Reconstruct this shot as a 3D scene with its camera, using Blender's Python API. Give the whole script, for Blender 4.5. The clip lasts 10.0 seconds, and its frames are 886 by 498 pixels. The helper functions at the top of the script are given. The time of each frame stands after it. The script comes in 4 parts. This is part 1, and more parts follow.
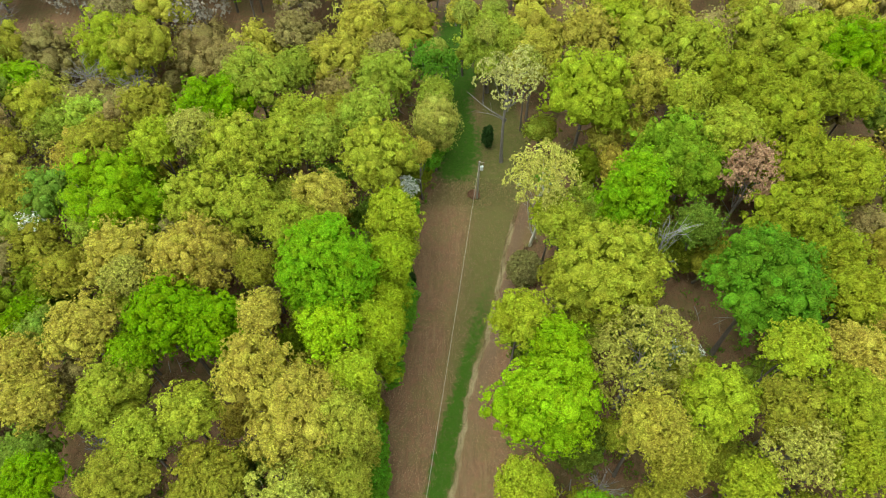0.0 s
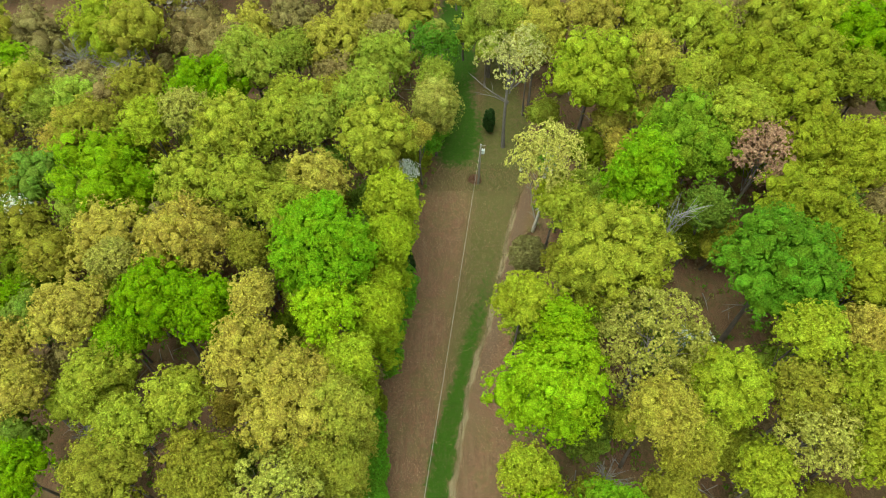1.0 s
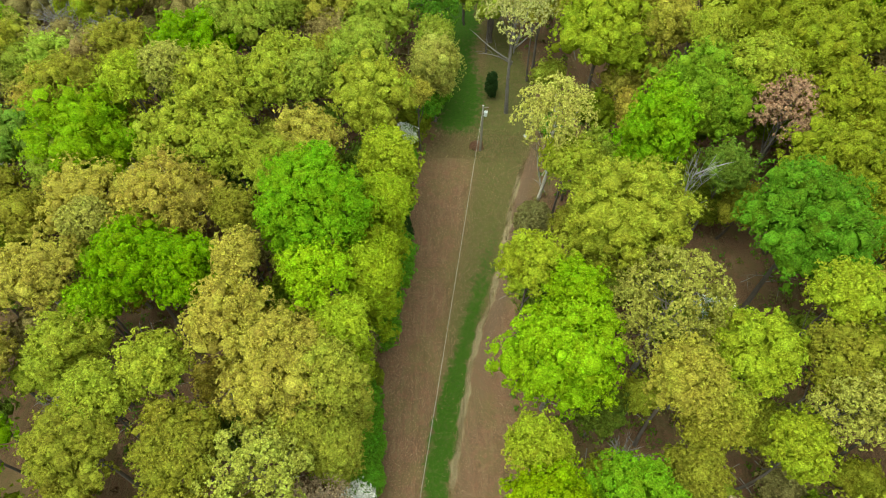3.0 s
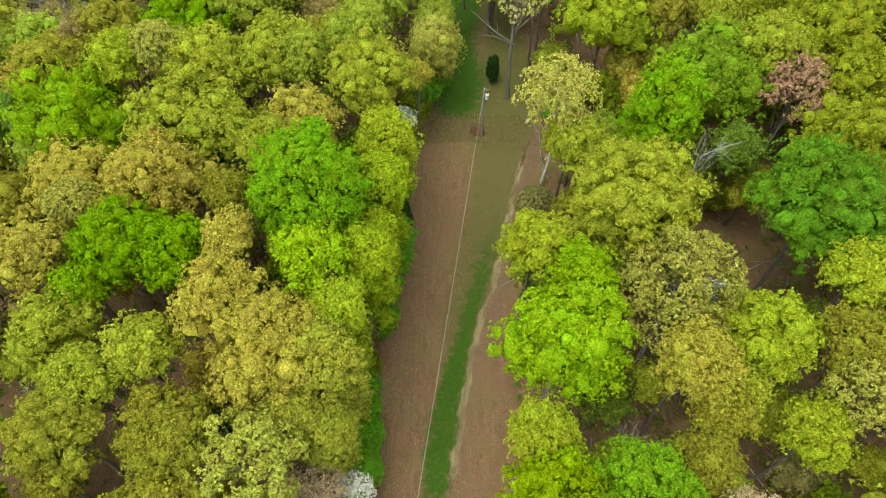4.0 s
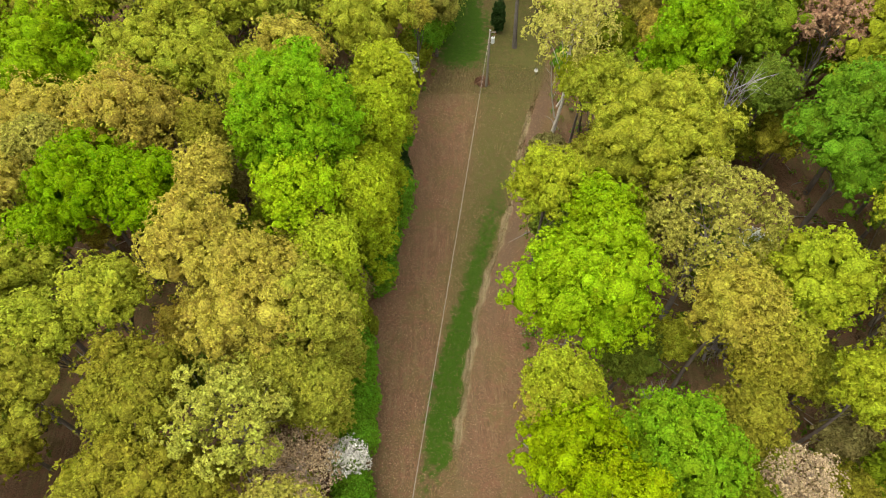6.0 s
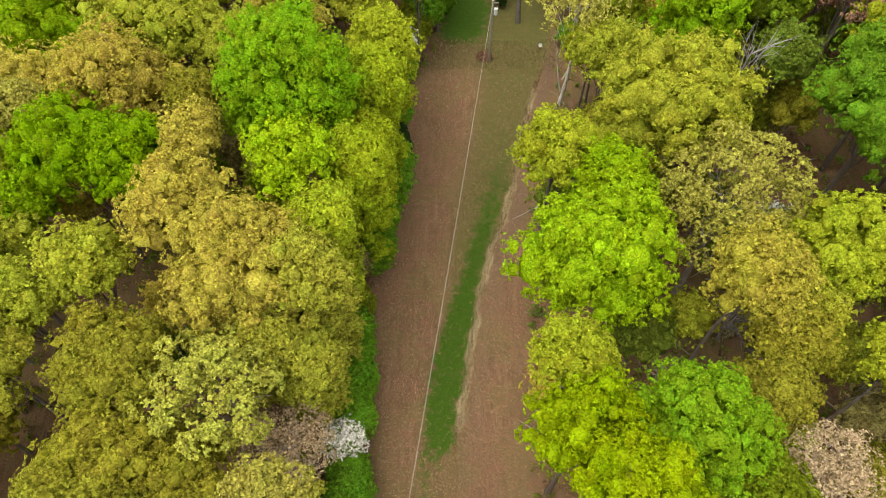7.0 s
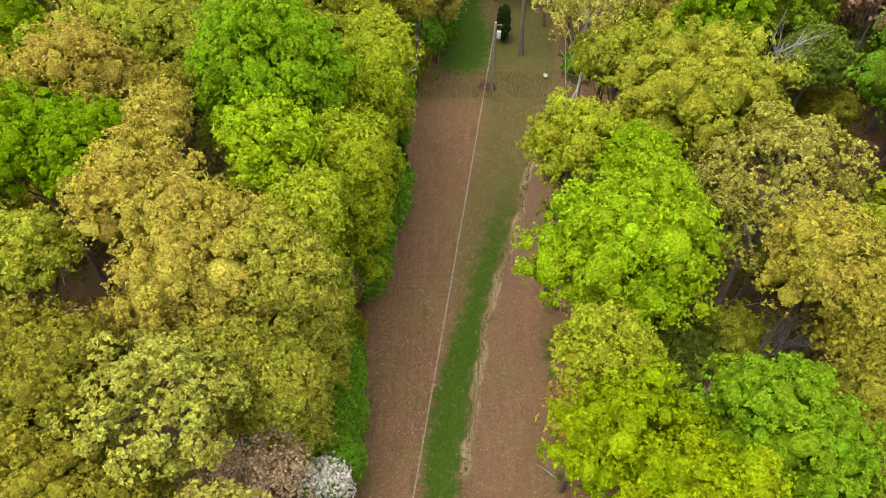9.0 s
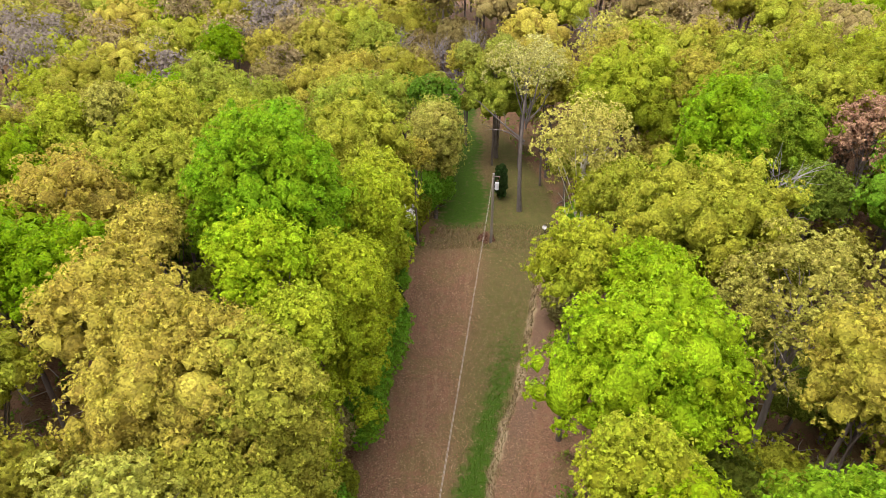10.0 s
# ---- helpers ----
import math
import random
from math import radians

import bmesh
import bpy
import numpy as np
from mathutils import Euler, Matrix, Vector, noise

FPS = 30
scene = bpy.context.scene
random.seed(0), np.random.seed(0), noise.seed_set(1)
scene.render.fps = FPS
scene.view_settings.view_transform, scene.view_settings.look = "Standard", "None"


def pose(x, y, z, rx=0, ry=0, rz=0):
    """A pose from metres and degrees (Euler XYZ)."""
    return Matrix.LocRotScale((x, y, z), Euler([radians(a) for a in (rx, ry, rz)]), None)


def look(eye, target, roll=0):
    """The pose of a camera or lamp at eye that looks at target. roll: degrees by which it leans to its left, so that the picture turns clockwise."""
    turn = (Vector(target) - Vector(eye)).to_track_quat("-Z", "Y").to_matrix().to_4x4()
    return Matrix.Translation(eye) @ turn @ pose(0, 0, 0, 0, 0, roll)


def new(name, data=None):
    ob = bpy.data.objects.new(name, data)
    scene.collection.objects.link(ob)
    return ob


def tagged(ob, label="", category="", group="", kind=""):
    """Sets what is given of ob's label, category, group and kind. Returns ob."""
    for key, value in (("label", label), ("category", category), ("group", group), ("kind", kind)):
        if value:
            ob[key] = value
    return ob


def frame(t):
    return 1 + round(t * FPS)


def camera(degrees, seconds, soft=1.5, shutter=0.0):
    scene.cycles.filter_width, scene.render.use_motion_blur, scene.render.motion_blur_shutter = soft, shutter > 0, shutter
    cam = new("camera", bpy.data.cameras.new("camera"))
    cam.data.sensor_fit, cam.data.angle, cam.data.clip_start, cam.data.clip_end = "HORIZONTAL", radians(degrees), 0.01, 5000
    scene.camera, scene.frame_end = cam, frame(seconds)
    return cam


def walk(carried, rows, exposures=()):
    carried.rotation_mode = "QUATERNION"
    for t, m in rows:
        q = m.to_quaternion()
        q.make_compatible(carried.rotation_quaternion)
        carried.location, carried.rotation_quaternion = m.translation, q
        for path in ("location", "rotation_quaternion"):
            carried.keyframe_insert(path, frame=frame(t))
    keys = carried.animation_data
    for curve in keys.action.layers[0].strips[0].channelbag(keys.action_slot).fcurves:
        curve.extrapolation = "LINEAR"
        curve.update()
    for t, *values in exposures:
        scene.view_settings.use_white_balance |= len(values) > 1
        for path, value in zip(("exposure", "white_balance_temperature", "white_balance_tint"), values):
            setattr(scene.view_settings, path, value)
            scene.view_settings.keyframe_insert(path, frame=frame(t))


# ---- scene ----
cam = camera(66.34, 10.0, soft=0.78)
# seconds, place in metres, tilt from straight down, roll, heading in degrees
PATH = [
    (0, 0.00, -0.00, 85.01, 32.32, -0.11, 0.00),
    (0.5, -0.01, -0.18, 83.17, 32.43, -0.08, 0.00),
    (1, -0.07, -0.37, 81.36, 32.45, -0.04, -0.04),
    (1.5, -0.14, -0.49, 79.53, 32.45, -0.02, -0.10),
    (2, -0.28, -0.64, 77.70, 32.47, 0.12, -0.25),
    (2.5, -0.37, -0.76, 75.91, 32.49, 0.23, -0.38),
    (4, -0.38, -1.19, 71.18, 32.58, 0.23, -0.38),
    (4.5, -0.44, -1.28, 69.75, 32.67, 0.22, -0.39),
    (5, -0.55, -1.35, 67.36, 32.61, 0.10, -0.31),
    (5.5, -0.53, -1.56, 64.72, 32.55, 0.04, -0.27),
    (7, -0.69, -2.17, 58.49, 32.66, 0.06, -0.29),
    (7.5, -0.66, -2.46, 56.19, 32.78, 0.03, -0.26),
    (8, -0.72, -2.66, 53.95, 33.62, -0.04, -0.24),
    (8.5, -0.77, -2.94, 51.29, 37.12, -0.05, -0.28),
    (9, -0.86, -3.22, 48.53, 40.69, -0.03, -0.37),
    (9.5, -0.92, -3.45, 45.69, 48.23, -0.03, -0.51),
    (10, -1.04, -3.70, 42.87, 56.78, -0.10, -0.64),
]
LIGHT = [(0.0, 1.115, 6500, -11), (2.5, 1.096, 6550, -13), (4.0, 1.096, 6800, -7), (4.5, 1.106, 6950, 0), (5.5, 1.096, 7050, 5), (7.5, 1.096, 7200, 9), (9.0, 1.106, 7000, 12), (9.5, 1.145, 6900, 14), (10.0, 1.242, 6700, 20)]
walk(cam, [(t, pose(x, y, z, tilt, 0, turn) @ pose(0, 0, 0, 0, 0, roll)) for t, x, y, z, tilt, roll, turn in PATH], LIGHT)

# ---- light ----
world = bpy.data.worlds.new("overcast_sky")
scene.world = world
world.use_nodes = True
wn = world.node_tree
wn.nodes.clear()
sky = wn.nodes.new("ShaderNodeTexSky")
sky.sky_type = 'NISHITA'
sky.sun_disc = False
sky.sun_elevation = radians(68)
sky.sun_rotation = radians(240)
sky.dust_density = 4.0
veil = wn.nodes.new("ShaderNodeMix")
veil.data_type = 'RGBA'
veil.inputs[0].default_value = 0.7
veil.inputs[7].default_value = (7.6, 7.5, 7.1, 1)
back = wn.nodes.new("ShaderNodeBackground")
back.inputs[1].default_value = 0.184
wout = wn.nodes.new("ShaderNodeOutputWorld")
wn.links.new(sky.outputs[0], veil.inputs[6])
wn.links.new(veil.outputs[2], back.inputs[0])
wn.links.new(back.outputs[0], wout.inputs[0])

sun_data = bpy.data.lights.new("sun", 'SUN')
sun_data.energy = 0.95
sun_data.angle = radians(30)
sun_data.color = (1.0, 0.96, 0.88)
sun = new("sun", sun_data)
sun.matrix_world = look((-24, -14, 90), (0, 0, 20))


# ---- materials ----
def nodes_of(name):
    mat = bpy.data.materials.new(name)
    mat.use_nodes = True
    nt = mat.node_tree
    nt.nodes.clear()
    out = nt.nodes.new("ShaderNodeOutputMaterial")
    return mat, nt, out


def math_node(nt, op, a, b=None, c=None):
    n = nt.nodes.new("ShaderNodeMath")
    n.operation = op
    for i, v in enumerate((a, b, c)):
        if v is None:
            continue
        if isinstance(v, (int, float)):
            n.inputs[i].default_value = v
        else:
            nt.links.new(v, n.inputs[i])
    return n.outputs[0]


def noise_node(nt, vec, scale, detail=3.0, rough=0.55):
    n = nt.nodes.new("ShaderNodeTexNoise")
    n.inputs["Scale"].default_value = scale
    n.inputs["Detail"].default_value = detail
    n.inputs["Roughness"].default_value = rough
    nt.links.new(vec, n.inputs["Vector"])
    return n.outputs["Fac"]


def mix_node(nt, fac, a, b, blend='MIX'):
    n = nt.nodes.new("ShaderNodeMix")
    n.data_type, n.blend_type = 'RGBA', blend
    for i, v in ((0, fac), (6, a), (7, b)):
        if isinstance(v, (int, float)):
            n.inputs[i].default_value = v
        elif isinstance(v, tuple):
            n.inputs[i].default_value = (*v, 1)
        else:
            nt.links.new(v, n.inputs[i])
    return n.outputs[2]


def ramp_node(nt, fac, low, high):
    n = nt.nodes.new("ShaderNodeMapRange")
    n.interpolation_type = 'SMOOTHSTEP'
    n.inputs[1].default_value, n.inputs[2].default_value = low, high
    nt.links.new(fac, n.inputs[0])
    return n.outputs[0]


def principled(nt, out, colour, rough, spec=0.3, metal=0.0, bump=None, strength=0.3, dist=0.02):
    p = nt.nodes.new("ShaderNodeBsdfPrincipled")
    if isinstance(colour, tuple):
        p.inputs["Base Color"].default_value = (*colour, 1)
    else:
        nt.links.new(colour, p.inputs["Base Color"])
    p.inputs["Roughness"].default_value = rough
    p.inputs["Specular IOR Level"].default_value = spec
    p.inputs["Metallic"].default_value = metal
    if bump is not None:
        b = nt.nodes.new("ShaderNodeBump")
        b.inputs["Strength"].default_value = strength
        b.inputs["Distance"].default_value = dist
        nt.links.new(bump, b.inputs["Height"])
        nt.links.new(b.outputs[0], p.inputs["Normal"])
    nt.links.new(p.outputs[0], out.inputs[0])
    return p


def leaf_material(name, joined_trees=False):
    """Spring leaves: the tree's own colour, varied from spray to spray."""
    mat, nt, out = nodes_of(name)
    if joined_trees:
        info = nt.nodes.new("ShaderNodeAttribute")
        info.attribute_name = "tint"
    else:
        info = nt.nodes.new("ShaderNodeObjectInfo")
    geo = nt.nodes.new("ShaderNodeNewGeometry")
    coord = nt.nodes.new("ShaderNodeTexCoord").outputs["Object"]
    hsv = nt.nodes.new("ShaderNodeHueSaturation")
    island = geo.outputs["Random Per Island"]
    clump = noise_node(nt, coord, 0.55, 2.0)
    cells = nt.nodes.new("ShaderNodeTexVoronoi")
    cells.inputs["Scale"].default_value = 8.5
    nt.links.new(coord, cells.inputs["Vector"])
    one = nt.nodes.new("ShaderNodeSeparateColor")
    nt.links.new(cells.outputs["Color"], one.inputs[0])
    hue = math_node(nt, 'ADD', math_node(nt, 'MULTIPLY_ADD', island, 0.02, 0.475), math_node(nt, 'MULTIPLY_ADD', clump, 0.05, -0.01))
    val = math_node(nt, 'MULTIPLY', math_node(nt, 'MULTIPLY_ADD', island, 0.48, 0.76), math_node(nt, 'MULTIPLY_ADD', one.outputs[0], 0.84, 0.6))
    nt.links.new(hue, hsv.inputs["Hue"])
    nt.links.new(val, hsv.inputs["Value"])
    nt.links.new(info.outputs["Color"], hsv.inputs["Color"])
    p = nt.nodes.new("ShaderNodeBsdfPrincipled")
    nt.links.new(hsv.outputs[0], p.inputs["Base Color"])
    p.inputs["Roughness"].default_value = 0.6
    p.inputs["Specular IOR Level"].default_value = 0.05
    tilt = nt.nodes.new("ShaderNodeVectorMath")
    tilt.operation = 'MULTIPLY_ADD'
    tilt.inputs[1].default_value = (1.05, 1.05, 1.05)
    nt.links.new(cells.outputs["Color"], tilt.inputs[0])
    nt.links.new(geo.outputs["Normal"], tilt.inputs[2])
    turn = nt.nodes.new("ShaderNodeVectorMath")
    turn.operation = 'SUBTRACT'
    turn.inputs[1].default_value = (0.525, 0.525, 0.42)
    nt.links.new(tilt.outputs[0], turn.inputs[0])
    even = nt.nodes.new("ShaderNodeVectorMath")
    even.operation = 'NORMALIZE'
    nt.links.new(turn.outputs[0], even.inputs[0])
    nt.links.new(even.outputs[0], p.inputs["Normal"])
    tr = nt.nodes.new("ShaderNodeBsdfTranslucent")
    nt.links.new(hsv.outputs[0], tr.inputs[0])
    mix = nt.nodes.new("ShaderNodeMixShader")
    mix.inputs[0].default_value = 0.42
    nt.links.new(p.outputs[0], mix.inputs[1])
    nt.links.new(tr.outputs[0], mix.inputs[2])
    nt.links.new(mix.outputs[0], out.inputs[0])
    return mat


def bark_material():
    mat, nt, out = nodes_of("bark")
    info = nt.nodes.new("ShaderNodeObjectInfo")
    coord = nt.nodes.new("ShaderNodeTexCoord").outputs["Object"]
    mp = nt.nodes.new("ShaderNodeMapping")
    mp.inputs["Scale"].default_value = (9, 9, 1.6)
    nt.links.new(coord, mp.inputs[0])
    ridge = noise_node(nt, mp.outputs[0], 1.3, 4.0)
    blot = noise_node(nt, coord, 0.8, 3.0)
    shade = math_node(nt, 'MULTIPLY', math_node(nt, 'MULTIPLY_ADD', ridge, 0.9, 0.5), math_node(nt, 'MULTIPLY_ADD', blot, 0.8, 0.55))
    hsv = nt.nodes.new("ShaderNodeHueSaturation")
    nt.links.new(shade, hsv.inputs["Value"])
    nt.links.new(info.outputs["Color"], hsv.inputs["Color"])
    principled(nt, out, hsv.outputs[0], 0.9, 0.2, bump=ridge, strength=0.6, dist=0.04)
    return mat


def ground_material():
    """Leaf litter, dead grass, fresh grass and a worn track, laid out by the ground's own attributes."""
    mat, nt, out = nodes_of("ground_cover")
    coord = nt.nodes.new("ShaderNodeTexCoord").outputs["Object"]

    def attr(name):
        n = nt.nodes.new("ShaderNodeAttribute")
        n.attribute_name = name
        return n.outputs["Fac"]
    fine = noise_node(nt, coord, 9.0, 5.0, 0.7)
    speck = noise_node(nt, coord, 26.0, 3.0, 0.7)
    mid = noise_node(nt, coord, 1.4, 4.0)
    broad = noise_node(nt, coord, 0.22, 3.0)
    lie = nt.nodes.new("ShaderNodeMapping")
    lie.inputs["Rotation"].default_value = (0, 0, 0.155)
    lie.inputs["Scale"].default_value = (2.4, 0.22, 1)
    nt.links.new(coord, lie.inputs[0])
    streak = noise_node(nt, lie.outputs[0], 1.0, 4.0, 0.6)
    patch = noise_node(nt, coord, 0.6, 5.0, 0.65)
    litter = mix_node(nt, ramp_node(nt, fine, 0.36, 0.64), (0.082, 0.043, 0.026), (0.222, 0.134, 0.078))
    litter = mix_node(nt, math_node(nt, 'MULTIPLY', ramp_node(nt, streak, 0.48, 0.68), 0.5), litter, (0.211, 0.156, 0.086))
    litter = mix_node(nt, math_node(nt, 'MULTIPLY', ramp_node(nt, streak, 0.46, 0.3), 0.5), litter, (0.101, 0.055, 0.035))
    litter = mix_node(nt, math_node(nt, 'MULTIPLY', ramp_node(nt, speck, 0.56, 0.72), 0.55), litter, (0.312, 0.226, 0.164))
    litter = mix_node(nt, math_node(nt, 'MULTIPLY', ramp_node(nt, broad, 0.42, 0.62), 0.55), litter, (0.133, 0.109, 0.043))
    litter = mix_node(nt, math_node(nt, 'MULTIPLY', ramp_node(nt, mid, 0.5, 0.66), 0.62), litter, (0.207, 0.100, 0.066))
    sward = mix_node(nt, ramp_node(nt, fine, 0.3, 0.7), (0.048, 0.055, 0.014), (0.117, 0.115, 0.035))
    olive_f = math_node(nt, 'MULTIPLY', attr("olive"), ramp_node(nt, math_node(nt, 'ADD', mid, math_node(nt, 'MULTIPLY', fine, 0.5)), 0.45, 0.85))
    base = mix_node(nt, math_node(nt, 'ADD', math_node(nt, 'MULTIPLY', attr("olive"), 0.45), math_node(nt, 'MULTIPLY', olive_f, 0.5)), litter, sward)
    soil = mix_node(nt, ramp_node(nt, fine, 0.3, 0.7), (0.084, 0.053, 0.034), (0.175, 0.118, 0.080))
    base = mix_node(nt, math_node(nt, 'MULTIPLY', ramp_node(nt, patch, 0.52, 0.68), 0.4), base, (0.075, 0.062, 0.022))
    base = mix_node(nt, math_node(nt, 'MULTIPLY', attr("track"), 0.85), base, soil)
    straw = mix_node(nt, ramp_node(nt, speck, 0.35, 0.65), (0.172, 0.133, 0.070), (0.390, 0.320, 0.203))
    edge = math_node(nt, 'ADD', attr("grass"), math_node(nt, 'ADD', math_node(nt, 'MULTIPLY_ADD', mid, 1.9, -0.95), math_node(nt, 'MULTIPLY_ADD', fine, 1.1, -0.55)))
    grass = mix_node(nt, ramp_node(nt, fine, 0.3, 0.7), (0.022, 0.056, 0.005), (0.056, 0.118, 0.010))
    base = mix_node(nt, ramp_node(nt, edge, 0.2, 0.95), base, grass)
    base = mix_node(nt, ramp_node(nt, math_node(nt, 'ADD', attr("straw"), math_node(nt, 'MULTIPLY_ADD', fine, 1.5, -0.8)), 0.25, 0.7), base, straw)
    principled(nt, out, base, 0.95, 0.15, bump=fine, strength=0.7, dist=0.06)
    return mat


def plain_material(name, colour, rough, metal=0.0, spec=0.4, scale=6.0, vary=0.35):
    mat, nt, out = nodes_of(name)
    coord = nt.nodes.new("ShaderNodeTexCoord").outputs["Object"]
    n1 = noise_node(nt, coord, scale, 4.0)
    n2 = noise_node(nt, coord, scale * 0.15, 3.0)
    f = math_node(nt, 'MULTIPLY', math_node(nt, 'MULTIPLY_ADD', n1, vary, 1 - vary / 2), math_node(nt, 'MULTIPLY_ADD', n2, vary, 1 - vary / 2))
    hsv = nt.nodes.new("ShaderNodeHueSaturation")
    hsv.inputs["Color"].default_value = (*colour, 1)
    nt.links.new(f, hsv.inputs["Value"])
    principled(nt, out, hsv.outputs[0], rough, spec, metal, bump=n1, strength=0.15, dist=0.01)
    return mat


LEAF = leaf_material("leaf")
FAR_LEAF = leaf_material("far_leaf", True)
BARK = bark_material()
GROUND = ground_material()
POLE_WOOD = plain_material("weathered_pole_wood", (0.21, 0.185, 0.155), 0.85, scale=14)
STEEL = plain_material("galvanised_steel", (0.45, 0.46, 0.47), 0.45, 0.8)
TANK_PAINT = plain_material("pale_grey_tank_paint", (0.52, 0.55, 0.57), 0.4)
CERAMIC = plain_material("brown_glazed_ceramic", (0.16, 0.07, 0.04), 0.25)
ALUMINIUM = plain_material("weathered_aluminium_wire", (0.36, 0.33, 0.29), 0.6, 0.0)
WHITE_PAINT = plain_material("dull_white_paint", (0.45, 0.45, 0.44), 0.5)


# ---- the lie of the land ----
def curve_x(y, *knots):
    """The x of a line across the plan at y, from (y, x) knots."""
    return np.interp(y, [k[0] for k in knots], [k[1] for k in knots])


def grass_left(y):
    return curve_x(y, (12, -2.9), (15, -2.4), (22, -1.7), (27, -0.5), (32, 1.3), (37, 2.7), (45, 4.5), (51, 6.1), (60, 8.5))


def grass_right(y):
    return curve_x(y, (12, -0.4), (15, 0.1), (20, 1.1), (26.5, 2.3), (32, 3.2), (37, 4.6), (43.5, 6.6), (51, 8.0), (60, 10.6))


def straw_line(y):
    return curve_x(y, (5, -1.0), (15, 0.4), (20, 1.2), (30, 2.9), (34, 3.9), (38.6, 5.6), (42.7, 6.8), (55, 9.4), (62, 11.6), (70, 13.5))


def clearing_left(y):
    return curve_x(y, (-20, -9), (10, -8.6), (16, -8.3), (26, -9.3), (32, -9.6), (36, -6.2), (44, -5.2), (58, -6.2), (62.5, -2.6), (66, -0.6), (96, 0.5), (104, 2.5))


def clearing_right(y):
    return curve_x(y, (-20, 6.5), (10, 7.2), (25, 7.6), (38, 9.5), (50, 11.5), (60, 13.5), (66, 14.0), (75, 14.0), (96, 9.0), (104, 5.0))


def ground_height(x, y):
    return 0.10 * np.sin(x * 0.31 + 1.0) * np.sin(y * 0.23) + 0.05 * np.sin(x * 0.9 + y * 0.5)


def smooth(a, b, v):
    t = np.clip((v - a) / (b - a), 0, 1)
    return t * t * (3 - 2 * t)


def mesh_of(name, verts, tris):
    """A mesh of triangles from arrays."""
    verts, tris = np.asarray(verts, np.float32), np.asarray(tris, np.int32)
    me = bpy.data.meshes.new(name)
    me.vertices.add(len(verts))
    me.vertices.foreach_set("co", verts.ravel())
    me.loops.add(tris.size)
    me.loops.foreach_set("vertex_index", tris.ravel())
    me.polygons.add(len(tris))
    me.polygons.foreach_set("loop_start", np.arange(0, tris.size, 3, dtype=np.int32))
    me.update(calc_edges=True)
    return me


def axis_steps(*stretches):
    """Grid lines: (start, end, step) stretches joined."""
    return np.unique(np.concatenate([np.arange(a, b + s / 2, s) for a, b, s in stretches]).round(3))


